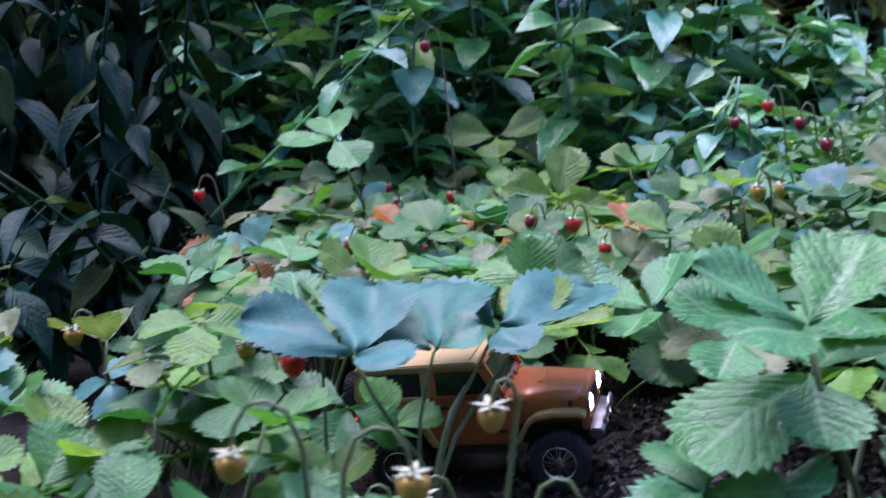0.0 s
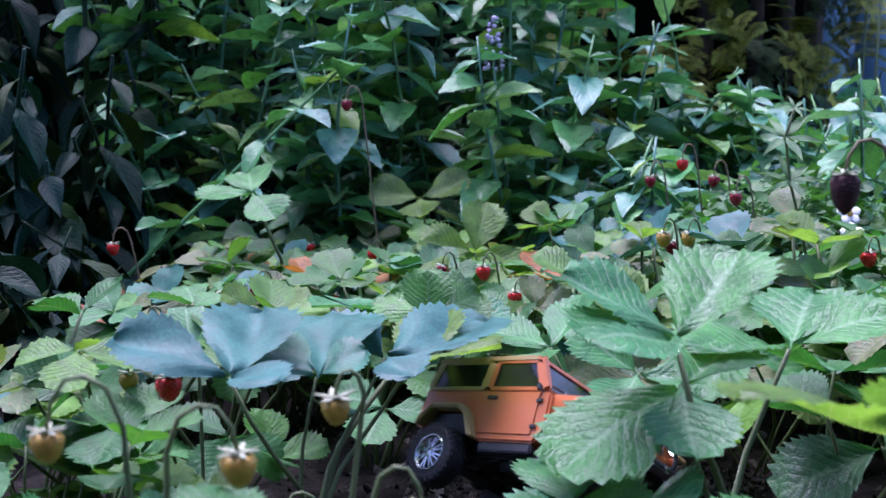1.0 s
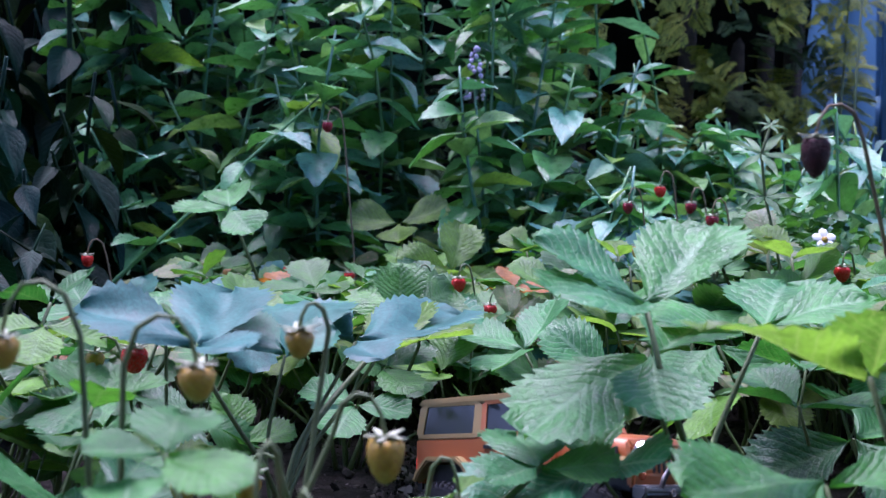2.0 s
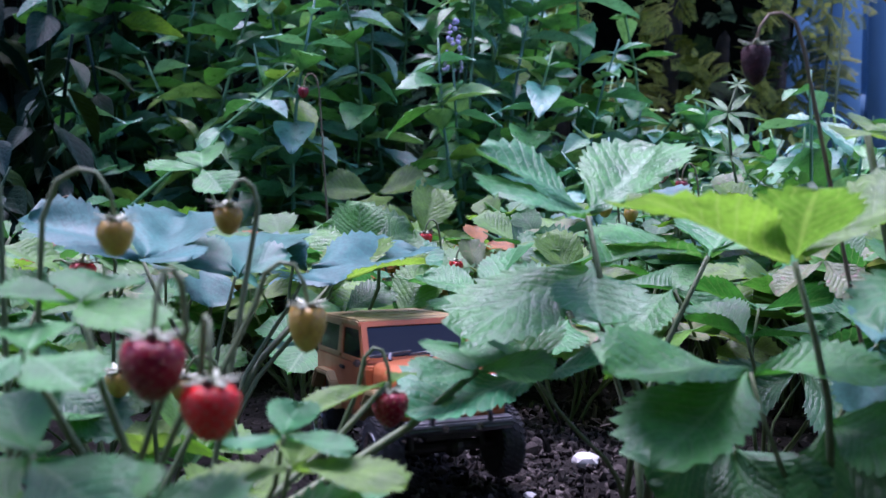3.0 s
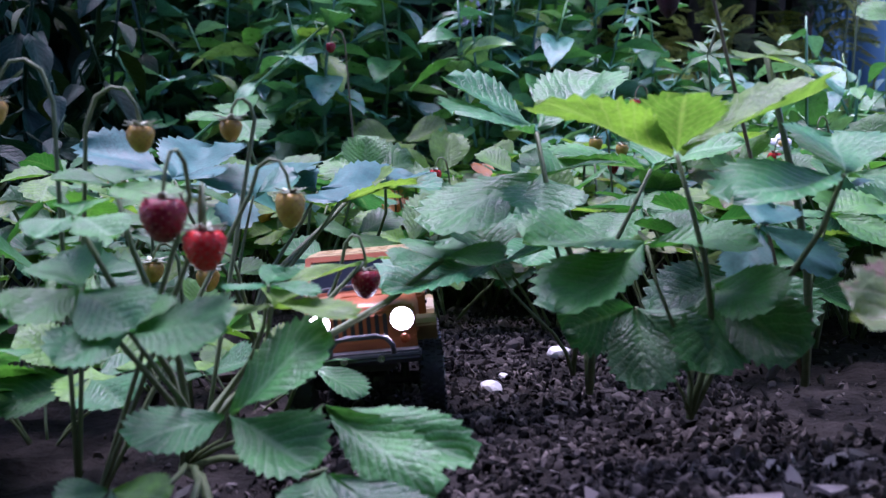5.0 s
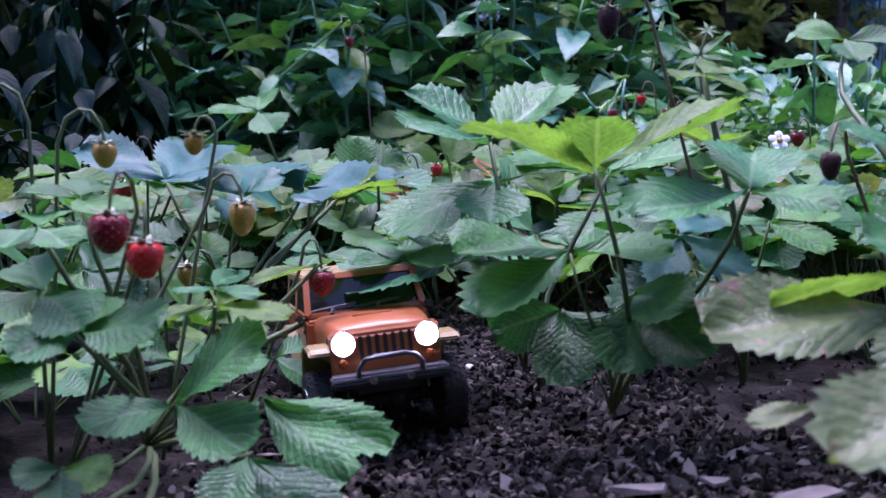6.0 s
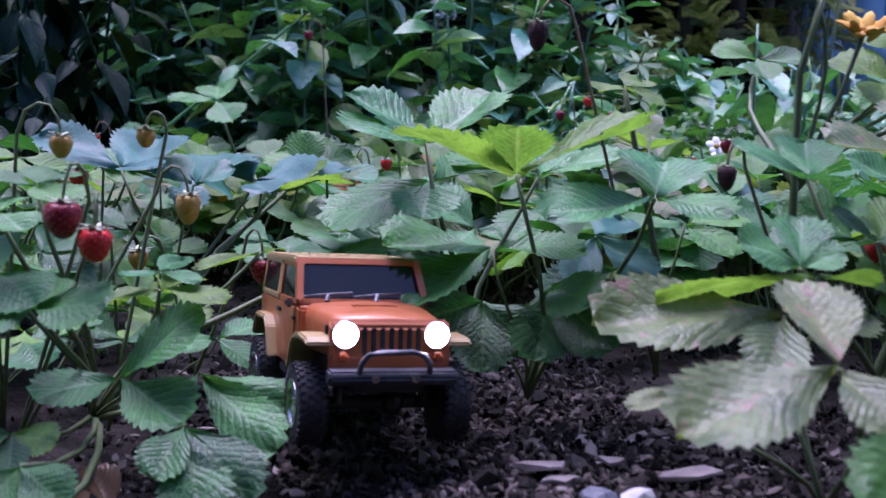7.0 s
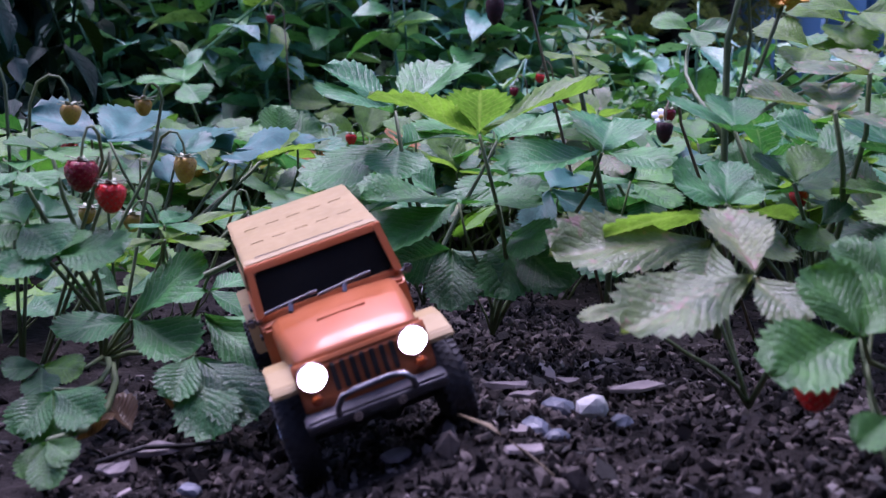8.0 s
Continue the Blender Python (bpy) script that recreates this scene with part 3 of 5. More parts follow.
# ---- strawberry plants beside the way ----
def make_near_plants():
    p = thing("strawberry_plant", "tall strawberry plant with bright lime-green young leaves", "plant", group="plants beside the way")
    b = (0.186, 0.335, 0.0)
    hero_leaf(p, b, (0.1757, 0.318, 0.1012), ((0.1243, 0.302, 0.1205), (0.1744, 0.3, 0.1218), (0.2316, 0.33, 0.1303),), (0, 0.1, 1), LIME, 0.92)
    hero_leaf(p, b, (0.1671, 0.328, 0.0674), ((0.1207, 0.312, 0.0726), (0.1299, 0.295, 0.0493), (0.2071, 0.325, 0.0713),), (0, -0.25, 1), GREEN, 0.8)
    hero_leaf(p, b, (0.2343, 0.31, 0.0941), ((0.1874, 0.28, 0.0885), (0.2626, 0.29, 0.0905), (0.2482, 0.36, 0.1124),), (0, -0.35, 1), BANDED, 0.8)
    hero_leaf(p, b, (0.1647, 0.335, 0.0435), ((0.1365, 0.32, 0.0361), (0.1644, 0.31, 0.0172), (0.1842, 0.315, 0.0266),), (0, -1, 0.35), GREEN, 0.8)
    hero_leaf(p, b, (0.1945, 0.335, 0.0513), ((0.1875, 0.31, 0.0232), (0.2195, 0.31, 0.0294), (0.2073, 0.3, 0.0509),), (0, -1, 0.35), GREEN, 0.8)
    hero_leaf(p, b, (0.2157, 0.35, 0.0738), ((0.2395, 0.33, 0.0582), (0.2044, 0.335, 0.0544), (0.2316, 0.38, 0.0818),), (0, -0.5, 1), BLUE, 0.75)
    p = thing("strawberry_plant", "strawberry plant with pale banded leaves on reddish stalks", "plant", group="plants beside the way")
    b = (0.161, 0.43, -0.009)
    hero_leaf(p, b, (0.1341, 0.42, 0.1127), ((0.0949, 0.428, 0.1391), (0.1677, 0.448, 0.1437), (0.0971, 0.385, 0.1216),), (0, -0.3, 1), BANDED, 0.92)
    hero_leaf(p, b, (0.1976, 0.477, 0.0961), ((0.1472, 0.455, 0.1049), (0.2273, 0.53, 0.1153), (0.2437, 0.48, 0.1122),), (0, -0.2, 1), BANDED, 0.85)
    p = thing("strawberry_plant", "strawberry plant with broad puckered leaves leaning over the way", "plant", group="plants beside the way")
    b = (0.153, 0.43, 0.0)
    hero_leaf(p, b, (0.1371, 0.425, 0.0936), ((0.0863, 0.4, 0.0708), (0.134, 0.39, 0.0773), (0.1687, 0.46, 0.1031),), (0, -0.35, 1), BANDED, 0.86)
    hero_leaf(p, b, (0.1142, 0.405, 0.0527), ((0.0662, 0.385, 0.0468), (0.1056, 0.435, 0.0778), (0.1348, 0.39, 0.0633),), (0, -0.28, 1), BANDED, 0.98)
    p = thing("strawberry_plant", "strawberry plant with large waxy blue-green leaves", "plant", group="plants beside the way")
    b = (-0.011, 0.515, 0.0)
    hero_leaf(p, b, (-0.0443, 0.487, 0.0897), ((-0.0916, 0.49, 0.1099), (-0.036, 0.548, 0.112), (-0.0216, 0.465, 0.0936),), (0, -0.4, 1), BLUE, 0.76)
    hero_leaf(p, b, (-0.0092, 0.52, 0.0815), ((-0.0376, 0.54, 0.0952), (-0.0049, 0.595, 0.1018), (0.0124, 0.525, 0.0931),), (0, -0.4, 1), BLUE, 0.78)
    hero_leaf(p, b, (0.0223, 0.555, 0.0833), ((-0.0141, 0.597, 0.0975), (0.0777, 0.605, 0.0953), (0.034, 0.53, 0.0796),), (0, -0.35, 1), BLUE, 0.78)
    hero_leaf(p, b, (0.0444, 0.62, 0.088), ((0.0461, 0.63, 0.1172), (0.0762, 0.645, 0.1025), (0.0245, 0.645, 0.1041),), (0, -0.9, 0.6), GREEN, 0.95)
    hero_leaf(p, b, (0.0343, 0.56, 0.0774), ((0.0773, 0.545, 0.0911), (0.0502, 0.61, 0.096), (0.0203, 0.55, 0.078),), (0, 0.1, 1), LIME, 0.75)
    p = thing("strawberry_plant", "strawberry plant with withering pale leaves edged in brown", "plant", group="plants beside the way")
    b = (0.274, 0.19, 0.0)
    hero_leaf(p, b, (0.254, 0.128, 0.0583), ((0.2079, 0.106, 0.046), (0.2532, 0.158, 0.079), (0.2618, 0.106, 0.0488),), (0, -0.7, 1), PALE, 0.66)
    hero_leaf(p, b, (0.2613, 0.205, 0.0613), ((0.1976, 0.196, 0.0599), (0.2506, 0.18, 0.0471), (0.2972, 0.225, 0.0616),), (0, -0.8, 1), PALE, 0.62)
    hero_leaf(p, b, (0.2739, 0.212, 0.0744), ((0.2188, 0.208, 0.0665), (0.3002, 0.23, 0.0718),), (0, 0.7, 1), LIME, 0.35)
    hero_leaf(p, b, (0.223, 0.17, 0.0408), ((0.2037, 0.164, 0.0383), (0.2391, 0.165, 0.033),), (0, -0.5, 1), PALE, 0.5)
    p = thing("strawberry_plant", "low strawberry plant with fresh green leaves on the bank", "plant", group="plants beside the way")
    b = (0.287, 0.085, 0.0)
    hero_leaf(p, b, (0.2736, 0.088, 0.0457), ((0.2634, 0.1, 0.0653), (0.243, 0.072, 0.0398), (0.2933, 0.105, 0.0587),), (0, -0.8, 0.8), HERB, 0.8)
    hero_leaf(p, b, (0.2959, 0.125, 0.0559), ((0.2841, 0.135, 0.0703), (0.3099, 0.14, 0.0713), (0.2962, 0.11, 0.0491),), (0, -0.7, 1), HERB, 0.8)
    hero_leaf(p, b, (0.2693, 0.05, 0.0318), ((0.2564, 0.045, 0.0273), (0.2725, 0.04, 0.0258),), (0, -0.8, 0.8), HERB, 0.8)
    p = thing("strawberry_plant", "strawberry plant with grey-green leaves and dried flower stalks", "plant", group="plants beside the way")
    b = (0.326, 0.3, 0.0)
    hero_leaf(p, b, (0.2879, 0.275, 0.1058), ((0.257, 0.262, 0.1183), (0.2932, 0.25, 0.1084), (0.2972, 0.31, 0.1226),), (0, -0.45, 1), BANDED, 0.75)
    hero_leaf(p, b, (0.3237, 0.25, 0.1145), ((0.2839, 0.24, 0.1232), (0.3415, 0.235, 0.1096), (0.3336, 0.285, 0.1286),), (0, -0.35, 1), PALE, 0.72)
    hero_leaf(p, b, (0.2685, 0.215, 0.0763), ((0.2452, 0.205, 0.0862), (0.2745, 0.235, 0.0935), (0.2814, 0.21, 0.083),), (0, -0.7, 1), BANDED, 0.8)
    hero_leaf(p, b, (0.3076, 0.25, 0.0839), ((0.2894, 0.245, 0.095), (0.3212, 0.265, 0.1002), (0.3199, 0.24, 0.0834),), (0, -0.5, 1), GREEN, 0.8)
    hero_leaf(p, b, (0.3501, 0.28, 0.1334), ((0.3141, 0.27, 0.1349), (0.3506, 0.31, 0.1468), (0.3615, 0.27, 0.1307),), (0, -0.2, 1), PALE, 0.7)
    hero_leaf(p, b, (0.3236, 0.26, 0.065), ((0.3021, 0.25, 0.0723), (0.3356, 0.26, 0.0753), (0.3143, 0.24, 0.0569),), (0, -0.7, 1), GREEN, 0.8)
    hanging_fruit(p, (0.260, 0.292, 0.109), 0.0078, DRYBERRY, (0.012, 0.02, 0), 1.25, rise=0.012, stem=STEM_DRY, base=(0.320, 0.33, 0.0), seeds=False, calyx_scale=0.7)
    hanging_fruit(p, (0.352, 0.37, 0.075), 0.010, RED, (0.012, 0.02, 0), rise=0.012)
    # ripe berry under the low leaves of the bank
    hanging_fruit(p, (0.262, 0.090, 0.036), 0.0125, RED, (0.02, 0.012, 0), base=(0.322, 0.118, 0.02), rise=0.012)
    # the tall stalk with the shrivelled berry
    p = thing("strawberry_plant", "tall strawberry flower stalk with one shrivelled dark berry", "plant", group="plants beside the way")
    b = (0.262, 0.43, -0.005)
    hanging_fruit(p, (0.187, 0.391, 0.174), 0.0095, DRYBERRY, (0.018, 0.004, 0), 1.45, rise=0.012, stem=STEM_DRY, base=b, seeds=False)
    put_leaf(p, b, (0.232, 0.400, 0.145), 0.022, 330, (0.2, -0.3, 1), LIME, 4, 0)
    put_leaf(p, b, (0.275, 0.44, 0.075), 0.036, 300, (0.1, -0.3, 1), GREEN, 4, 0)


def make_left_plants():
    rng = random.Random(21)
    p = thing("strawberry_plant", "strawberry plant carrying ripe red and unripe yellow berries", "plant", group="plants beside the way")
    b = (-0.001, 0.3, -0.01)
    hero_leaf(p, b, (0.0214, 0.262, 0.0168), ((0.0519, 0.262, 0.0449), (-0.0034, 0.24, 0.0143), (0.0505, 0.242, 0.0072),), (0, -0.5, 1), BANDED, 0.84)
    hero_leaf(p, b, (-0.0016, 0.232, 0.0481), ((0.0287, 0.215, 0.053), (-0.0181, 0.215, 0.0434), (0.0007, 0.25, 0.0575),), (0, -0.6, 1), GREEN, 0.85)
    hero_leaf(p, b, (-0.0194, 0.245, 0.0591), ((0.0014, 0.225, 0.0513), (-0.0331, 0.225, 0.0533), (-0.0336, 0.27, 0.0691),), (0, -0.7, 1), GREEN, 0.9)
    hero_leaf(p, b, (-0.0047, 0.222, 0.0042), ((-0.0168, 0.212, 0.0043), (0.0126, 0.215, 0.0041), (-0.0002, 0.205, -0.0042),), (0, -0.8, 1), GREEN, 0.85)
    hero_leaf(p, b, (0.0149, 0.165, -0.0104), ((0.0193, 0.15, -0.0225), (0.0259, 0.155, -0.0139), (0.0094, 0.155, -0.0208),), (0, -0.9, 0.7), GREEN, 0.8)
    hero_leaf(p, b, (0.0079, 0.195, 0.0009), ((-0.0015, 0.18, -0.0117), (0.0116, 0.18, -0.0179), (0.0274, 0.18, -0.0063),), (0, -0.9, 0.7), GREEN, 0.85)
    hero_leaf(p, b, (0.0345, 0.27, 0.0514), ((0.0621, 0.262, 0.0506), (0.013, 0.27, 0.0472), (0.0396, 0.3, 0.0547),), (0, -0.2, 1), LIME, 0.7)
    hero_leaf(p, b, (0.0559, 0.225, 0.0093), ((0.0685, 0.195, -0.0153), (0.0838, 0.2, -0.009), (0.0497, 0.205, -0.0029),), (0, -0.8, 0.7), GREEN, 0.7)
    hero_leaf(p, b, (0.0511, 0.27, 0.0187), ((0.0865, 0.235, 0.0008), (0.0994, 0.258, 0.0053), (0.0436, 0.255, 0.0111),), (-0.2, -0.7, 0.9), BANDED, 0.46)
    hero_leaf(p, b, (0.0322, 0.28, 0.0569), ((0.049, 0.27, 0.0563), (0.0212, 0.265, 0.0576), (0.0338, 0.31, 0.0609),), (0, -0.2, 1), BANDED, 0.5)
    hero_leaf(p, b, (-0.0182, 0.28, 0.0897), ((-0.0366, 0.275, 0.0932), (0.0018, 0.26, 0.0869), (-0.0197, 0.31, 0.0959),), (0, -0.3, 1), GREEN, 0.85)
    hero_leaf(p, b, (-0.0225, 0.25, 0.0809), ((-0.0058, 0.235, 0.0767), (-0.0297, 0.235, 0.0762), (-0.0259, 0.275, 0.0857),), (0, -0.4, 1), BANDED, 0.85)
    hero_leaf(p, b, (0.0593, 0.36, 0.0582), ((0.033, 0.34, 0.0534), (0.066, 0.38, 0.0595),), (0, -0.1, 1), LIME, 0.45)
    hero_leaf(p, b, (0.0914, 0.4, 0.0565), ((0.0711, 0.385, 0.0572), (0.1169, 0.39, 0.06), (0.0883, 0.44, 0.0626),), (0, -0.3, 1), GREEN, 0.9)
    b = (-0.028, 0.285, -0.02)
    hanging_fruit(p, (0.009, 0.231, 0.087), 0.0128, WINE, (0.004, 0.016, 0), rise=0.014, base=b, calyx_scale=0.8)
    hanging_fruit(p, (0.021, 0.230, 0.078), 0.0118, RED, (-0.004, 0.014, 0), rise=0.013, base=b, calyx_scale=0.9)
    hanging_fruit(p, (0.036, 0.309, 0.087), 0.010, YELLOW, (-0.014, 0.004, 0), 1.25, rise=0.012, base=b)
    hanging_fruit(p, (-0.012, 0.290, 0.110), 0.009, YELLOW, (-0.018, 0.002, 0), rise=0.013, base=(-0.035, 0.29, -0.02))
    hanging_fruit(p, (-0.060, 0.288, 0.118), 0.008, YELLOW, (0.018, 0.002, 0), rise=0.014, base=(-0.035, 0.29, -0.02))
    hanging_fruit(p, (0.011, 0.333, 0.114), 0.008, YELLOW, (0.008, 0.004, 0), rise=0.008, base=(0.0, 0.32, -0.02), calyx_scale=1.3)
    hanging_fruit(p, (0.060, 0.362, 0.055), 0.0115, WINE, (-0.010, 0.004, 0), rise=0.014, base=(0.020, 0.38, -0.02), calyx_scale=0.7)
    # low leaves and fruit in front of the waxy plant
    for x, y, h, n, s in ((-0.10, 0.42, 0.075, 7, 0.036), (-0.15, 0.36, 0.075, 7, 0.036), (-0.20, 0.46, 0.075, 7, 0.036), (-0.07, 0.36, 0.05, 6, 0.032),
                          (-0.13, 0.50, 0.070, 6, 0.034), (-0.26, 0.55, 0.07, 6, 0.036), (-0.10, 0.29, 0.055, 7, 0.032), (-0.17, 0.27, 0.06, 7, 0.034),
                          (0.005, 0.400, 0.030, 5, 0.024), (-0.035, 0.43, 0.045, 5, 0.026), (-0.11, 0.20, 0.03, 6, 0.026), (-0.08, 0.56, 0.06, 5, 0.03)):
        q = strawberry_plant(x, y, rng, h, n, s, (GREEN, GREEN, BANDED, GREEN, GREEN, LIME), "low strawberry plant with toothed green leaves", 0.04, True, "plants beside the way")
    p = thing("strawberry_plant", "strawberry plant with orange half-ripe berries and spent flowers", "plant", group="plants beside the way")
    b = (-0.06, 0.50, -0.015)
    put_leaf(p, b, (-0.10, 0.53, 0.06), 0.036, 170, (-0.1, -0.3, 1), GREEN, 4, 0)
    hanging_fruit(p, (-0.073, 0.500, 0.088), 0.011, RED, (0.012, 0.006, 0), rise=0.010, base=b)
    hanging_fruit(p, (-0.105, 0.560, 0.078), 0.009, YELLOW, (0.012, 0.0, 0), rise=0.008, base=b)
    hanging_fruit(p, (-0.035, 0.400, 0.055), 0.009, YELLOW, (0.010, 0.003, 0), rise=0.008, base=(-0.02, 0.41, -0.02), calyx_scale=1.3)
    hanging_fruit(p, (-0.015, 0.420, 0.050), 0.010, YELLOW, (0.012, 0.003, 0), rise=0.008, base=(0.015, 0.43, -0.02), calyx_scale=1.3)


def make_bed():
    rng = random.Random(3)
    made = 0
    for i in range(900):
        x, y = rng.uniform(-0.62, 0.80), rng.uniform(0.56, 1.30)
        if abs(x) > 0.22 + 0.42 * y or made >= 205:
            continue
        if y < 0.80 and -0.10 < x < 0.30 and (x > 0.02 or y < 0.68):
            continue
        if x < -0.14 and y > 0.70 or x < -0.24 and y > 0.62 or (0.24 < x < 0.52 and 0.9 < y < 1.12):
            continue
        made += 1
        h = 0.068 + 0.035 * rng.random() + (0.02 if x > 0.2 else 0)
        mats = (GREEN, GREEN, BANDED, GREEN, LIME, BANDED, PALE, BLUE) if rng.random() < 0.9 else (GREEN, RUST, LIME)
        p = strawberry_plant(x, y, rng, h, rng.randint(4, 6), 0.032, mats, "strawberry plant in the bed with overlapping toothed leaves", 0.055)
        if rng.random() < 0.22:
            hanging_fruit(p, (x + rng.gauss(0, 0.02), y - 0.03, ground_z(x, y) + h + 0.012), 0.010, rng.choice((RED, RED, WINE, YELLOW)), (0.01, 0.006, 0), rise=0.010, seeds=False)
    # right-hand mass beside the way; those below y 0.15 added unseen for shade
    for x, y, h, n in ((0.42, 0.45, 0.10, 7), (0.36, 0.52, 0.10, 7), (0.30, 0.58, 0.09, 7), (0.45, 0.62, 0.11, 7), (0.52, 0.55, 0.12, 7), (0.40, 0.70, 0.11, 7), (0.24, 0.66, 0.085, 6),
                       (0.30, 0.75, 0.09, 6), (0.47, 0.35, 0.10, 7), (0.43, 0.25, 0.09, 7), (0.38, 0.18, 0.07, 6), (0.55, 0.72, 0.12, 7), (0.20, 0.76, 0.08, 6), (0.14, 0.80, 0.075, 6), (0.10, 0.72, 0.07, 6),
                       (0.17, 0.66, 0.07, 6), (0.385, 0.07, 0.10, 8), (0.345, 0.055, 0.10, 8), (0.40, -0.02, 0.08, 7), (0.44, 0.12, 0.09, 7), (0.25, 0.55, 0.075, 6), (0.39, 0.40, 0.085, 6)):
        strawberry_plant(x, y, rng, h, n, 0.042, (GREEN, GREEN, PALE, BANDED, LIME, GREEN), "leafy strawberry plant with mixed green and pale leaves", 0.05, True, "plants beside the way")
    # leaves that stand out of the bed
    p = thing("strawberry_plant", "strawberry plant with upright yellow-green leaves", "plant", group="strawberry bed")
    put_leaf(p, (0.05, 1.24, 0), (0.054, 1.20, 0.128), 0.052, 265, (-0.1, -0.75, 1), LIME, 16, 0)
    put_leaf(p, (0.09, 1.00, 0), (0.095, 0.985, 0.090), 0.048, 80, (0.1, -1.6, 1), LIME, 4, 1)
    put_leaf(p, (-0.09, 1.05, 0), (-0.10, 1.02, 0.145), 0.050, 200, (0, -0.4, 1), BANDED, 4, 2)
    put_leaf(p, (-0.15, 0.86, 0), (-0.169, 0.846, 0.055), 0.042, 250, (0, -1.2, 1), RUST, 16, 2)
    put_leaf(p, (0.12, 0.90, 0), (0.12, 0.88, 0.055), 0.030, 250, (0, -1.0, 1), RUST, 4, 2)
    for x, y, z, mt in ((0.287, 1.02, 0.165, RED), (0.31, 1.0, 0.15, WINE), (0.26, 1.03, 0.15, WINE), (0.383, 0.98, 0.083, RED), (0.372, 0.96, 0.068, WINE), (0.42, 0.97, 0.07, RED),
                        (-0.017, 1.105, 0.228, WINE), (-0.22, 1.0, 0.105, RED), (0.30, 0.90, 0.14, WINE)):
        hanging_fruit(p, (x, y, z), 0.010, mt, (0.014, 0.006, 0), rise=0.014, seeds=False, stem=STEM_DRY)
    # grass blades
    for x, y, z, t in ((-0.10, 0.86, 0.07, 35), (0.0, 0.8, 0.07, 12), (-0.18, 0.95, 0.08, -25)):
        bm = bmesh.new()
        uv = bm.loops.layers.uv.new("UVMap")
        blade(bm, uv, pose(0, 0, 0, 72, 0, 0), 0.11, 0.007, 9, 1, "lance", 0, 0, 0.5, 0.2)
        whole("grass_blade", bm, CLEAVER, "single bright green blade of grass", "grass", pose(x, y, ground_z(x, y) - 0.002, 0, t, 20), group="grass blades")


# ---- tall plants behind the bed ----
def leafy_stem(name, label, category, base, top, pairs, mesh_pool, size, droop, rng, material, group, flower=False, bare=0.25, stem_r=0.0022):
    p = thing(name, label, category, group=group)
    base, top = Vector(base), Vector(top)
    side = Vector((rng.gauss(0, 0.03), rng.gauss(0, 0.02), 0))
    pts = [base.lerp(top, k / 6) + side * math.sin(math.pi * k / 6) for k in range(7)]
    bm = bmesh.new()
    tube(bm, pts, [stem_r * (1.3 - 0.12 * k) for k in range(7)], 5)
    part("stem", bm, material, p)
    a0 = rng.uniform(0, 180)
    for k in range(pairs):
        f = bare + (1 - bare) * (k + rng.random() * 0.4) / pairs
        at = base.lerp(top, min(f, 1)) + side * math.sin(math.pi * min(f, 1))
        s = size * (0.75 + 0.5 * rng.random()) * (1.0 if f < 0.85 else 0.6)
        for h in (0, 180):
            a = a0 + k * 90 + h + rng.gauss(0, 14)
            d = droop * (1.2 - 0.7 * f) + rng.gauss(0, 14)
            m = Matrix.Translation(at) @ pose(0, 0, 0, 0, 0, a) @ pose(0, 0, 0, -d, rng.gauss(0, 15), 0) @ Matrix.Diagonal((s, s, s, 1))
            part("leaf", rng.choice(mesh_pool), material, p, m=m)
    if flower:
        bm = bmesh.new()
        for k in range(46):
            a, h = rng.uniform(0, 6.28), rng.random()
            r = 0.009 * (1.1 - 0.7 * h)
            bmesh.ops.create_icosphere(bm, subdivisions=1, radius=rng.uniform(0.0016, 0.003), matrix=Matrix.Translation((r * math.cos(a), r * math.sin(a), h * 0.055)))
        part("flower_spike", bm, LILAC, p, "lilac flower spike", m=Matrix.Translation(top - Vector((0, 0, 0.01))))
    return p


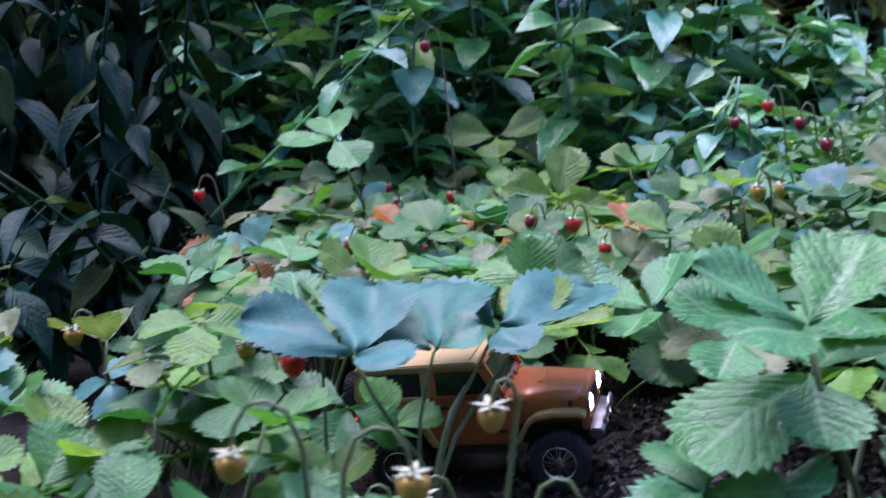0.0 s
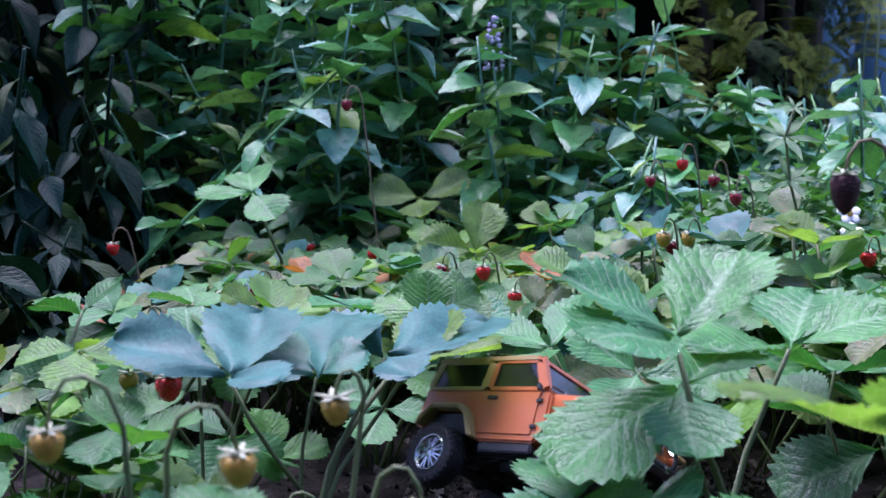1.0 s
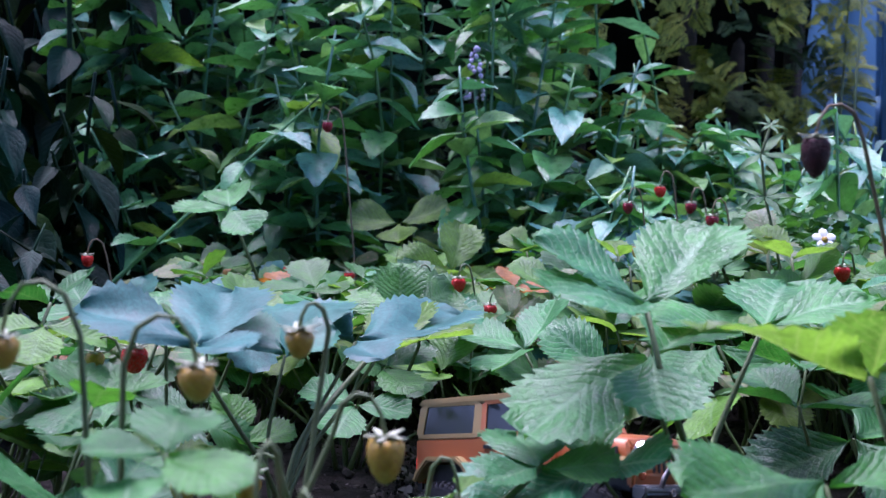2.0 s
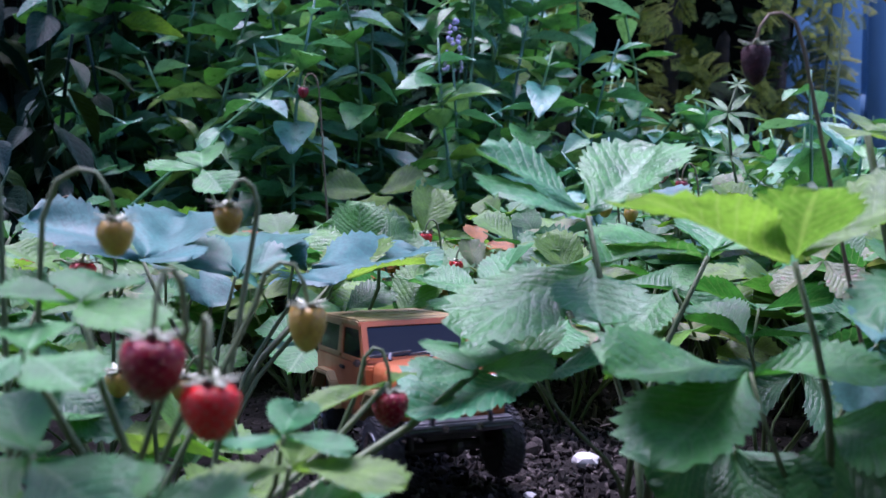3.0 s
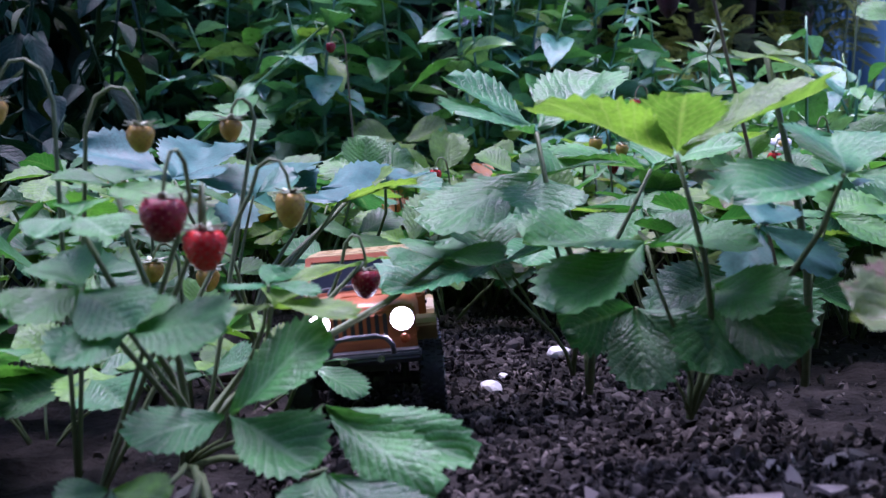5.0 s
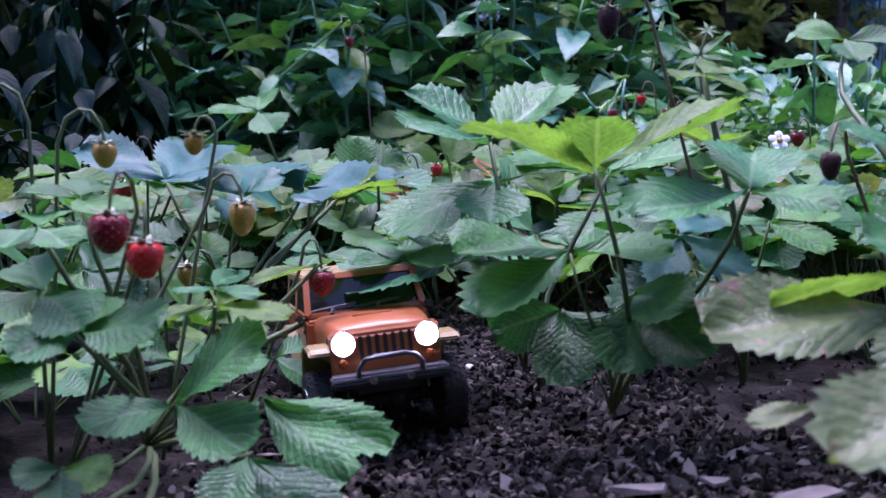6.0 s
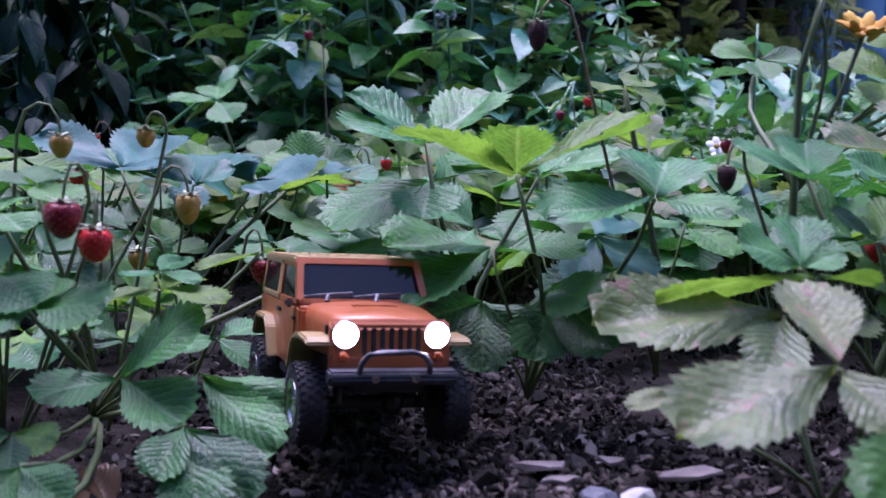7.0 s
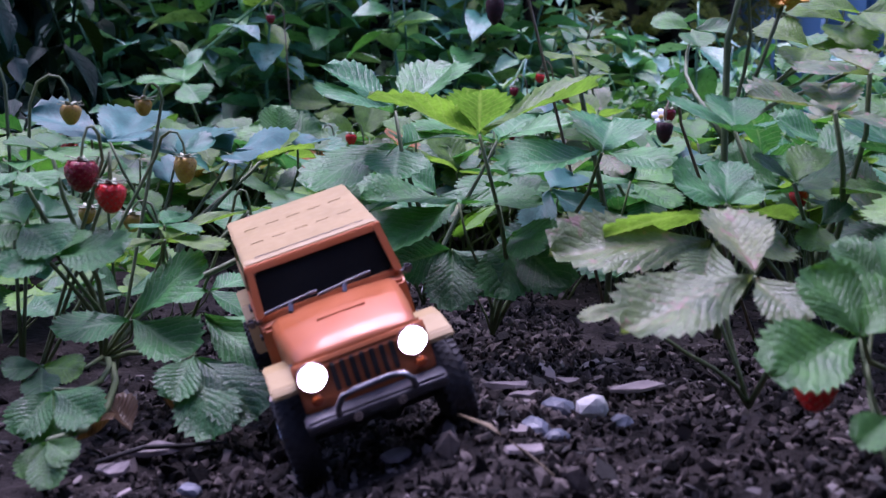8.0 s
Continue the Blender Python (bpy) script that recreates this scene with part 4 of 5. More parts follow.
def make_back_plants():
    rng = random.Random(8)
    mint = [blade_mesh("mint_leaf", MINT, width=w, rows=15, cols=2, shape="lance", teeth=0.06, ripple=0.16, curl=c * 0.6, fold=0.3, seed=s, veins=9) for w, c, s in ((0.52, 0.5, 1), (0.47, 0.8, 2), (0.58, 0.3, 3), (0.46, 1.0, 4))]
    shrub = [blade_mesh("shrub_leaf_shaded", SHRUB_SHADED, width=w, rows=15, cols=2, shape="lance", teeth=0.02, ripple=0.06, curl=c, fold=0.3, seed=s, veins=9) for w, c, s in ((0.42, 0.6, 1), (0.38, 0.9, 2), (0.47, 0.4, 3))]
    # mint between the bed and the hedge
    for i in range(80):
        x = rng.uniform(-0.30, 0.62)
        y = rng.uniform(1.24, 1.62)
        h = (0.40 + 0.14 * rng.random() + 0.25 * (y - 1.24)) * np.interp(x, [-0.3, 0.0, 0.25, 0.40, 0.62], [0.95, 1.0, 0.9, 0.5, 0.30])
        h *= 0.62 if y < 1.32 else 1.0
        leafy_stem("mint_plant", "upright mint stem with opposite blue-green leaves", "plant", (x, y, 0), (x + rng.gauss(0, 0.05), y + rng.gauss(0, 0.04), h), 8 + int(h * 10), mint, 0.066, 2, rng, MINT, "mint clump", bare=0.12)
    for x, y, h in ((0.135, 1.22, 0.27), (0.34, 1.42, 0.44), (-0.02, 1.5, 0.5)):
        leafy_stem("mint_plant", "flowering mint stem with a lilac spike", "plant", (x + 0.03, y + 0.03, 0), (x, y, h), 7, mint, 0.05, 18, rng, MINT, "mint clump", True)
    # low broad leaves at the foot of the hedge
    for i in range(56):
        x, y = rng.uniform(0.22, 0.92), rng.uniform(1.10, 1.60)
        leafy_stem("ground_cover_plant", "low leafy plant at the foot of the hedge", "plant", (x, y, 0), (x + rng.gauss(0, 0.03), y - 0.02, 0.11 + 0.08 * rng.random() + (0.07 if x > 0.45 else 0)), 5, mint, 0.06, 30, rng, MINT, "low leafy plants", bare=0.4)
    for i in range(14):
        x, y = rng.uniform(0.58, 1.08), rng.uniform(1.62, 2.15)
        leafy_stem("ground_cover_plant", "leafy plant before the blue fence", "plant", (x, y, 0), (x + rng.gauss(0, 0.03), y - 0.02, 0.22 + 0.08 * rng.random()), 5, mint, 0.075, 22, rng, MINT, "low leafy plants", bare=0.35)
    # drooping shrub, darkened by the shade in its leaf colour
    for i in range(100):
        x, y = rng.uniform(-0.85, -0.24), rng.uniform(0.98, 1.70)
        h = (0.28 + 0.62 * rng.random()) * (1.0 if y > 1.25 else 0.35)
        leafy_stem("shrub_branch", "dark shrub branch with large drooping blue-green leaves", "shrub", (x - 0.03, y + 0.12, 0), (x, y - 0.04, h), 7, shrub, 0.074, 55, rng, SHRUB_SHADED, "dark shrub", bare=0.25, stem_r=0.003)
    # Added shoots: darkened leaves stand in for strawberry leaves in shade.
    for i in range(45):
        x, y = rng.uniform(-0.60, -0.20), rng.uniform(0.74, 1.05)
        leafy_stem("shade_shoot", "added low shoot, the bed's shade put into its blue-green leaves", "shrub", (x, y + 0.03, 0), (x + rng.gauss(0, 0.03), y - 0.02, 0.07 + 0.09 * rng.random()), 4, shrub, 0.058, 30, rng, SHRUB_SHADED, "dark shrub", bare=0.3, stem_r=0.0016)
    # one leaning green stem
    leafy_stem("mint_plant", "long pale stem leaning across the shrub", "plant", (-0.27, 1.10, 0.03), (0.00, 1.22, 0.29), 5, mint, 0.055, 10, rng, MINT, "mint clump", bare=0.3)


def spray_mesh(material, seed):
    """A flat conifer spray: a bent twig with many short scaly fingers."""
    rng = random.Random(seed)
    bm = bmesh.new()

    def finger(a, b, w):
        a, b = Vector(a), Vector(b)
        d = (b - a).normalized()
        s = d.cross(Vector((0, 0, 1))).normalized() * w
        up = Vector((0, 0, w * 0.6))
        q = [bm.verts.new(v) for v in (a - s * 0.6, a.lerp(b, 0.6) - s, b, a.lerp(b, 0.6) + s, a + s * 0.6, a.lerp(b, 0.5) + up)]
        for i in range(5):
            bm.faces.new((q[i], q[(i + 1) % 5], q[5]))

    for sx, sy, sz, turn, size in ((0, 0, 0, 0, 0.62), (0.42, 0.15, 0.22, 25, 0.5), (-0.38, 0.1, -0.2, -30, 0.52), (0.1, 0.35, -0.38, 8, 0.5)):
        put = pose(sx, sy, sz, rng.gauss(0, 12), rng.gauss(0, 14), turn) @ Matrix.Diagonal((size, size, size, 1))
        for k in range(9):
            f = k / 8
            root = Vector((0, f * 0.9, -0.18 * f * f))
            for sgn in (-1, 1):
                far = 0.46 * (1 - 0.65 * f) * rng.uniform(0.8, 1.2)
                tip = root + Vector((sgn * far, far * 0.65, -0.10 * far))
                finger(put @ root, put @ tip, 0.030 * size)
                for q in (0.35, 0.6, 0.8):
                    r = root.lerp(tip, q)
                    finger(put @ r, put @ (r + Vector((sgn * 0.10, 0.16, -0.03)) * rng.uniform(0.7, 1.3)), 0.024 * size)
                    finger(put @ r, put @ (r + Vector((sgn * 0.13, 0.01, -0.03)) * rng.uniform(0.7, 1.3)), 0.022 * size)
        finger(put @ Vector((0, -0.05, 0)), put @ Vector((0, 1.08, -0.2)), 0.03 * size)
    return mesh_of("spray", bm, material)


def make_hedge():
    rng = random.Random(12)
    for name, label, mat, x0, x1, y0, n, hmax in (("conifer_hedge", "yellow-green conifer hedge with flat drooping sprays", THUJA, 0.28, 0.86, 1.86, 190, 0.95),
                                                ("conifer_hedge", "conifer hedge with its shade put into a darker green", THUJA_SHADED, -0.5, 0.34, 1.95, 80, 0.95),
                                                ("conifer_hedge", "end of the conifer hedge with shade put into its green", THUJA_SHADED, 0.66, 0.83, 1.95, 60, 0.95)):
        h = thing(name, label, "hedge")
        meshes = [spray_mesh(mat, s) for s in range(4)]
        for i in range(n):
            z = rng.uniform(0.06, hmax)
            s = rng.uniform(0.06, 0.10)
            m = Matrix.Translation((rng.uniform(x0, x1), y0 + rng.uniform(0, 0.10) + 0.04 * math.sin(z * 23), z)) @ pose(0, 0, 0, 0, 0, 180 + rng.gauss(0, 45)) @ pose(0, 0, 0, -18 + rng.gauss(0, 18), rng.gauss(0, 22), 0) @ Matrix.Diagonal((s, s, s, 1))
            part("spray", rng.choice(meshes), mat, h, m=m)
        for k in range(3):
            bm = bmesh.new()
            x = x0 + (k + 0.5) * (x1 - x0) / 3
            tube(bm, [(x, y0 + 0.2, 0), (x + 0.02, y0 + 0.18, 0.5), (x, y0 + 0.2, 1.1)], [0.02, 0.015, 0.008], 8)
            part("trunk", bm, BARK, h)
    # near-black sheet behind the leaves: the hedge's inner shade put into colour
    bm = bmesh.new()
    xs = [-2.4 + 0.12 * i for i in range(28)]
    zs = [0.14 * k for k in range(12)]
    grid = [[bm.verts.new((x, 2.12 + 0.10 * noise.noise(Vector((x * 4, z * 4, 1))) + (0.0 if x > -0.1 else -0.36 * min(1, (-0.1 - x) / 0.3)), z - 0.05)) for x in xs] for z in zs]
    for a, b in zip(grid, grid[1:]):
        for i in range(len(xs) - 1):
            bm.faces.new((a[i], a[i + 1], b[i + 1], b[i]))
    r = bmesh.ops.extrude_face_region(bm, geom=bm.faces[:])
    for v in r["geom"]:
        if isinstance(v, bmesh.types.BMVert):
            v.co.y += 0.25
    whole("hedge_shade_sheet", bm, HEDGE_SHADE, "near-black sheet standing in for the shade inside the garden hedge", "hedge", kind="structure")


def make_light_screen():
    """An unseen dark screen on the near side, added to cut frontal light."""
    for name, label, x0, y0, x1, y1 in (("screen_south", "unseen dark screen behind the camera, added to cut frontal light", -2.4, -0.95, 2.4, -0.95),):
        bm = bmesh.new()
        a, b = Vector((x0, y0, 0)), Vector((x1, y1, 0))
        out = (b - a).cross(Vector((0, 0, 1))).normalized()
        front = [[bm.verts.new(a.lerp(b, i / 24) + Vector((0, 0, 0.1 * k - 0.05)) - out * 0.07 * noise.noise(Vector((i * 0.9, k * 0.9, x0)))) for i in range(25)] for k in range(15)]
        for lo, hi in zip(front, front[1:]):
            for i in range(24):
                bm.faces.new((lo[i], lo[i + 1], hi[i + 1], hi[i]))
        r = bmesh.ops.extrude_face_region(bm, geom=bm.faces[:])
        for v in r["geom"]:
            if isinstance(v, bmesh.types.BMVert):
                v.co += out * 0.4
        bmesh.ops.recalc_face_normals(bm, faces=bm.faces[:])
        whole(name, bm, HEDGE_SHADE, label, "hedge", kind="structure")


def make_fence():
    f = thing("fence", "blue painted board fence behind the garden", "fence", kind="structure")
    for k in range(11):
        bm = bmesh.new()
        x = 0.70 + 0.105 * k
        add_box(bm, x, x + 0.088, 2.42, 2.44, 0.0, 1.3, 0.003)
        part("board", bm, FENCE, f)
    for z in (0.30, 0.95):
        bm = bmesh.new()
        add_box(bm, 0.68, 1.88, 2.442, 2.475, z, z + 0.08, 0.003)
        part("rail", bm, FENCE, f)
    bm = bmesh.new()
    add_box(bm, 0.7, 2.2, 2.62, 2.70, -0.02, 1.4)
    whole("wall_back", bm, FENCE, "blue-painted wall behind the fence boards", "wall", kind="structure")


def make_herbs():
    rng = random.Random(31)
    # parsley-like patch
    bm = bmesh.new()
    uv = bm.loops.layers.uv.new("UVMap")
    for i in range(1300):
        a, r = rng.uniform(0, 6.28), math.sqrt(rng.random())
        x, y = 0.385 + 0.12 * r * math.cos(a), 1.02 + 0.10 * r * math.sin(a)
        z = 0.03 + (0.13 - 0.06 * r * r) * rng.random() ** 0.6
        m = Matrix.Translation((x, y, z)) @ Euler((rng.gauss(0.2, 0.5), rng.gauss(0, 0.5), rng.uniform(0, 6.28))).to_matrix().to_4x4()
        blade(bm, uv, m, rng.uniform(0.010, 0.018), rng.uniform(0.007, 0.012), 6, 1, "obovate", 0.3, 0.0, 0.4, 0.3, i)
    whole("herb_patch", bm, HERB, "patch of finely cut bright green herb leaves", "herbs", kind="stuff")
    # cleavers: whorls of narrow leaves on a weak stem
    mesh = blade_mesh("cleavers_leaf", CLEAVER, width=0.24, rows=9, cols=1, shape="lance", teeth=0.0, ripple=0.0, curl=0.25, fold=0.2, seed=1)
    p = thing("cleavers", "cleavers stem with whorls of narrow pale leaves", "plant")
    pts = [Vector(q) for q in ((0.335, 0.80, 0.0), (0.325, 0.79, 0.06), (0.312, 0.785, 0.12), (0.303, 0.783, 0.155), (0.300, 0.783, 0.185), (0.306, 0.782, 0.205))]
    b = bmesh.new()
    tube(b, pts, 0.0011, 5)
    part("stem", b, STEM, p)
    for q, s in ((pts[5], 0.012), (pts[4], 0.027), (pts[3], 0.024), (pts[2], 0.026), (pts[1], 0.024)):
        for k in range(6):
            part("leaf", mesh, CLEAVER, p, m=Matrix.Translation(q) @ pose(0, 0, 0, 35, 0, 0) @ pose(0, 0, 0, 0, 0, k * 60 + 11) @ pose(0, 0, 0, rng.gauss(8, 8)) @ Matrix.Diagonal((s, s, s, 1)))
    # dry flower heads before the fence
    for x, y, h in ((0.78, 1.75, 0.50), (0.86, 1.7, 0.56), (0.92, 1.8, 0.45), (0.80, 1.85, 0.52)):
        p = thing("umbel_plant", "tall stalk with a dry yellow-orange flower head", "plant", group="dry flower stalks")
        b = bmesh.new()
        tube(b, [(x, y, 0), (x - 0.01, y, h * 0.5), (x + 0.005, y, h)], 0.0022, 6)
        part("stem", b, STEM, p)
        b = bmesh.new()
        for k in range(16):
            a, r = rng.uniform(0, 6.28), 0.05 * math.sqrt(rng.random())
            e = Vector((x + r * math.cos(a), y + r * math.sin(a), h + 0.045 - 8 * r * r))
            tube(b, [(x + 0.005, y, h), e], 0.0008, 4)
            for j in range(6):
                bmesh.ops.create_icosphere(b, subdivisions=1, radius=rng.uniform(0.002, 0.005), matrix=Matrix.Translation(e + Vector((rng.gauss(0, 0.006), rng.gauss(0, 0.006), rng.gauss(0, 0.003)))))
        part("flower_head", b, UMBEL, p, "dry yellow-orange flower head")
    # tall garden flower beside the bank
    p = thing("marigold_plant", "tall grey-green stalk with an orange-yellow bloom and leaves", "plant")
    b = bmesh.new()
    tube(b, [(0.302, 0.335, 0.0), (0.300, 0.332, 0.09), (0.298, 0.330, 0.15), (0.306, 0.330, 0.185)], [0.0022, 0.0019, 0.0017, 0.0014], 7)
    part("stem", b, STEM, p)
    for c, h, n, size, mt in (((0.302, 0.330, 0.188), 200, (0.0, -0.3, 1), 0.030, GREEN), ((0.345, 0.345, 0.150), 240, (0, -0.5, 1), 0.030, LIME), ((0.372, 0.350, 0.168), 260, (0, -0.4, 1), 0.032, LIME), ((0.369, 0.36, 0.164), 250, (0, -0.5, 1), 0.034, LIME), ((0.388, 0.36, 0.15), 290, (0, -0.5, 1), 0.03, LIME), ((0.303, 0.42, 0.163), 260, (0, -0.5, 1), 0.024, GREEN), ((0.376, 0.4, 0.146), 200, (0, -0.5, 1), 0.032, GREEN)):
        put_leaf(p, (0.301, 0.333, 0.10), c, size, h, n, mt, 4, 1)
    b = bmesh.new()
    for k in range(14):
        m = pose(0.325, 0.330, 0.171, 25, 0, 0) @ pose(0, 0, 0.0012 * (k % 2), 0, 0, k * 360 / 14) @ pose(0, 0.007, 0, 10 + 22 * (k % 3)) @ Matrix.Diagonal((0.0030, 0.0065, 0.0009, 1))
        bmesh.ops.create_uvsphere(b, u_segments=8, v_segments=5, radius=1, matrix=m)
    part("bloom", b, UMBEL, p, "orange-yellow petals")
    b = bmesh.new()
    tube(b, [(0.300, 0.332, 0.10), (0.316, 0.331, 0.14), (0.325, 0.330, 0.170)], 0.0011, 6)
    part("flower_stalk", b, STEM, p)
    # small white flowers
    for x, y, z in ((0.40, 0.92, 0.12), (0.395, 0.90, 0.105)):
        p = thing("strawberry_flower", "small white five-petalled strawberry flower on a thin stalk", "flower", group="white flowers")
        b = bmesh.new()
        for k in range(5):
            bmesh.ops.create_uvsphere(b, u_segments=8, v_segments=5, radius=1, matrix=pose(x, y, z, 60, 0, 0) @ pose(0, 0, 0, 0, 0, k * 72) @ pose(0, 0.006, 0) @ Matrix.Diagonal((0.0042, 0.0048, 0.001, 1)))
        part("petals", b, PETAL, p)
        b = bmesh.new()
        bmesh.ops.create_uvsphere(b, u_segments=8, v_segments=6, radius=0.0028, matrix=Matrix.Translation((x, y - 0.001, z)))
        part("flower_centre", b, YELLOW, p)
        b = bmesh.new()
        tube(b, [(x, y + 0.03, 0), (x, y + 0.01, z * 0.6), (x, y, z)], 0.0008, 5)
        part("flower_stalk", b, STEM, p)


# ---- the model vehicle, in full-size metres, then scaled ----
SCALE = 1 / 28
CAR = {}


def car_part(name, bm, material, parent, label="", smooth=False):
    bmesh.ops.scale(bm, vec=(SCALE, SCALE, SCALE), verts=bm.verts)
    return part(name, bm, material, parent, label, smooth=smooth)


def panel(bm, corners, thick):
    """A thin plate on four corners, thickened along its normal."""
    c = [Vector(p) for p in corners]
    n = (c[1] - c[0]).cross(c[3] - c[0]).normalized() * thick
    a = [bm.verts.new(p) for p in c]
    b = [bm.verts.new(p + n) for p in c]
    fs = [bm.faces.new(a[::-1]), bm.faces.new(b)] + [bm.faces.new((a[i], a[(i + 1) % 4], b[(i + 1) % 4], b[i])) for i in range(4)]
    bmesh.ops.recalc_face_normals(bm, faces=fs)
    e = [k for k in {e for f in fs for e in f.edges} if (k.verts[0] in a) != (k.verts[1] in a)]
    bmesh.ops.bevel(bm, geom=e, offset=0.05, segments=3, affect="EDGES", clamp_overlap=True)


def make_wheel(side):
    w = new("wheel")
    ax = pose(0, 0, 0, 90 if side < 0 else -90)
    bm = bmesh.new()
    lathe(bm, [(0.25, -0.145), (0.36, -0.15), (0.415, -0.13), (0.43, -0.09), (0.433, 0), (0.43, 0.09), (0.415, 0.13), (0.36, 0.15), (0.25, 0.145), (0.235, 0.10), (0.235, -0.10)], ax, 40)
    for k in range(30):
        for j, h in enumerate((-0.105, -0.035, 0.035, 0.105)):
            m = ax @ pose(0, 0, 0, 0, 0, k * 12 + 6 * (j % 2)) @ pose(0.435, 0, h, 10 * (1 if j % 2 else -1))
            bmesh.ops.create_cube(bm, size=1, matrix=m @ Matrix.Diagonal((0.024, 0.052, 0.052, 1)))
        for h in (-0.142, 0.142):
            m = ax @ pose(0, 0, 0, 0, 0, k * 12 + 3) @ pose(0.405, 0, h)
            bmesh.ops.create_cube(bm, size=1, matrix=m @ Matrix.Diagonal((0.05, 0.04, 0.022, 1)))
    car_part("tyre", bm, RUBBER, w, "black knobbly rubber tyre")
    bm = bmesh.new()
    lathe(bm, [(0.236, 0.10), (0.225, 0.085), (0.12, 0.06), (0.02, 0.06)], ax, 28)
    car_part("rim", bm, BLACK, w, "dark rim behind the spokes")
    bm = bmesh.new()
    lathe(bm, [(0.225, 0.10), (0.262, 0.146), (0.264, 0.156), (0.25, 0.158), (0.236, 0.15), (0.222, 0.11)], ax, 36)
    bm.faces.ensure_lookup_table()
    bmesh.ops.delete(bm, geom=[f for f in bm.faces if len(f.verts) > 4], context="FACES_ONLY")
    car_part("rim_lip", bm, CHROME, w, "chrome rim lip", smooth=True)
    bm = bmesh.new()
    lathe(bm, [(0.085, 0.06), (0.08, 0.125), (0.06, 0.14), (0.01, 0.14)], ax, 20)
    car_part("hub", bm, CHROME, w, "chrome hub", smooth=True)
    if "spoke" not in CAR:
        bm = bmesh.new()
        for o in (-1, 1):
            bmesh.ops.create_cube(bm, size=1, matrix=pose(0.152, o * 0.022, 0.118, 0, 6, o * 9) @ Matrix.Diagonal((0.165, 0.024, 0.03, 1)))
        bmesh.ops.scale(bm, vec=(SCALE, SCALE, SCALE), verts=bm.verts)
        CAR["spoke"] = mesh_of("spoke", bm, CHROME, False)
    for k in range(8):
        part("spoke", CAR["spoke"], CHROME, w, "chrome spoke", m=ax @ pose(0, 0, 0, 0, 0, k * 45))
    return w


def make_car():
    car = thing("model_jeep", "orange radio-controlled model off-roader with tan roof and lit headlights", "toy car")
    CAR["car"] = car
    body = new("body")
    body.parent = car
    # tub with doors, arches open
    bm = bmesh.new()
    extrude_profile(bm, [(-1.84, 0.86), (-1.84, 1.44), (0.42, 1.44), (0.56, 1.40), (0.60, 0.98), (0.46, 0.70), (-0.58, 0.70), (-0.80, 1.04), (-0.96, 1.16), (-1.50, 1.16), (-1.66, 0.98), (-1.70, 0.86)], -0.775, 0.775, 0.03)
    car_part("tub", bm, PAINT, body, smooth=False)
    # bonnet, narrowing to the nose
    bm = bmesh.new()
    rows = [(0.50, 0.70, 1.47, 0.98), (0.9, 0.68, 1.455, 0.98), (1.3, 0.64, 1.43, 0.98), (1.52, 0.61, 1.40, 0.98), (1.60, 0.585, 1.345, 0.98)]
    rings = []
    for x, w, top, bot in rows:
        rings.append([bm.verts.new((x, y, z)) for y, z in ((-w, bot), (-w, top - 0.15), (-w + 0.03, top - 0.06), (-w + 0.10, top - 0.015), (-0.28, top + 0.01), (0, top + 0.018), (0.28, top + 0.01), (w - 0.10, top - 0.015), (w - 0.03, top - 0.06), (w, top - 0.15), (w, bot))])
    for a, b in zip(rings, rings[1:]):
        for i in range(len(a)):
            bm.faces.new((a[i], a[(i + 1) % len(a)], b[(i + 1) % len(b)], b[i]))
    bm.faces.new(rings[0]), bm.faces.new(rings[-1][::-1])
    bmesh.ops.recalc_face_normals(bm, faces=bm.faces[:])
    car_part("bonnet", bm, PAINT, body, smooth=True)
    bm = bmesh.new()
    add_box(bm, 0.88, 0.99, -0.26, 0.26, 1.44, 1.478, 0.012)
    car_part("bonnet_bulge", bm, PAINT, body)
    # grille with slots
    bm = bmesh.new()
    extrude_profile(bm, [(1.56, 0.84), (1.66, 0.84), (1.68, 1.0), (1.66, 1.30), (1.60, 1.375), (1.54, 1.375)], -0.66, 0.66, 0.04)
    grille = car_part("grille", bm, PAINT, body)
    for k in range(7):
        bm = bmesh.new()
        y = (k - 3) * 0.098
        add_box(bm, 1.664, 1.690, y - 0.026, y + 0.026, 1.00, 1.30, 0.012)
        car_part("slot", bm, BLACK, grille)
    for s in (-1, 1):
        bm = bmesh.new()
        lathe(bm, [(0.145, 0), (0.153, 0.02), (0.14, 0.035), (0.136, 0.01)], Matrix.Translation((1.665, s * 0.50, 1.22)) @ pose(0, 0, 0, 0, 90), 28)
        lamp = car_part("headlight", bm, CHROME, body, "lit round headlight in a chrome ring", smooth=True)
        bm = bmesh.new()
        lathe(bm, [(0.124, 0.0), (0.118, 0.03), (0.085, 0.05), (0.02, 0.058)], Matrix.Translation((1.672, s * 0.50, 1.22)) @ pose(0, 0, 0, 0, 90), 28)
        car_part("lens", bm, LAMP, lamp, "glowing white lens", smooth=True)
        bm = bmesh.new()
        lathe(bm, [(0.062, 0), (0.06, 0.02), (0.02, 0.03)], Matrix.Translation((1.675, s * 0.52, 0.985)) @ pose(0, 0, 0, 0, 90), 18)
        car_part("indicator", bm, AMBER, body, "small amber indicator", smooth=True)
        # front and rear wings
        bm = bmesh.new()
        outer = [(0.58, 0.76), (0.76, 1.06), (0.92, 1.17), (1.20, 1.205), (1.58, 1.185), (1.66, 1.13)]
        inner = [(1.63, 1.085), (1.55, 1.12), (1.20, 1.13), (0.95, 1.10), (0.82, 1.02), (0.66, 0.74)]
        extrude_profile(bm, outer + inner, s * 0.60, s * 0.91, 0.02)
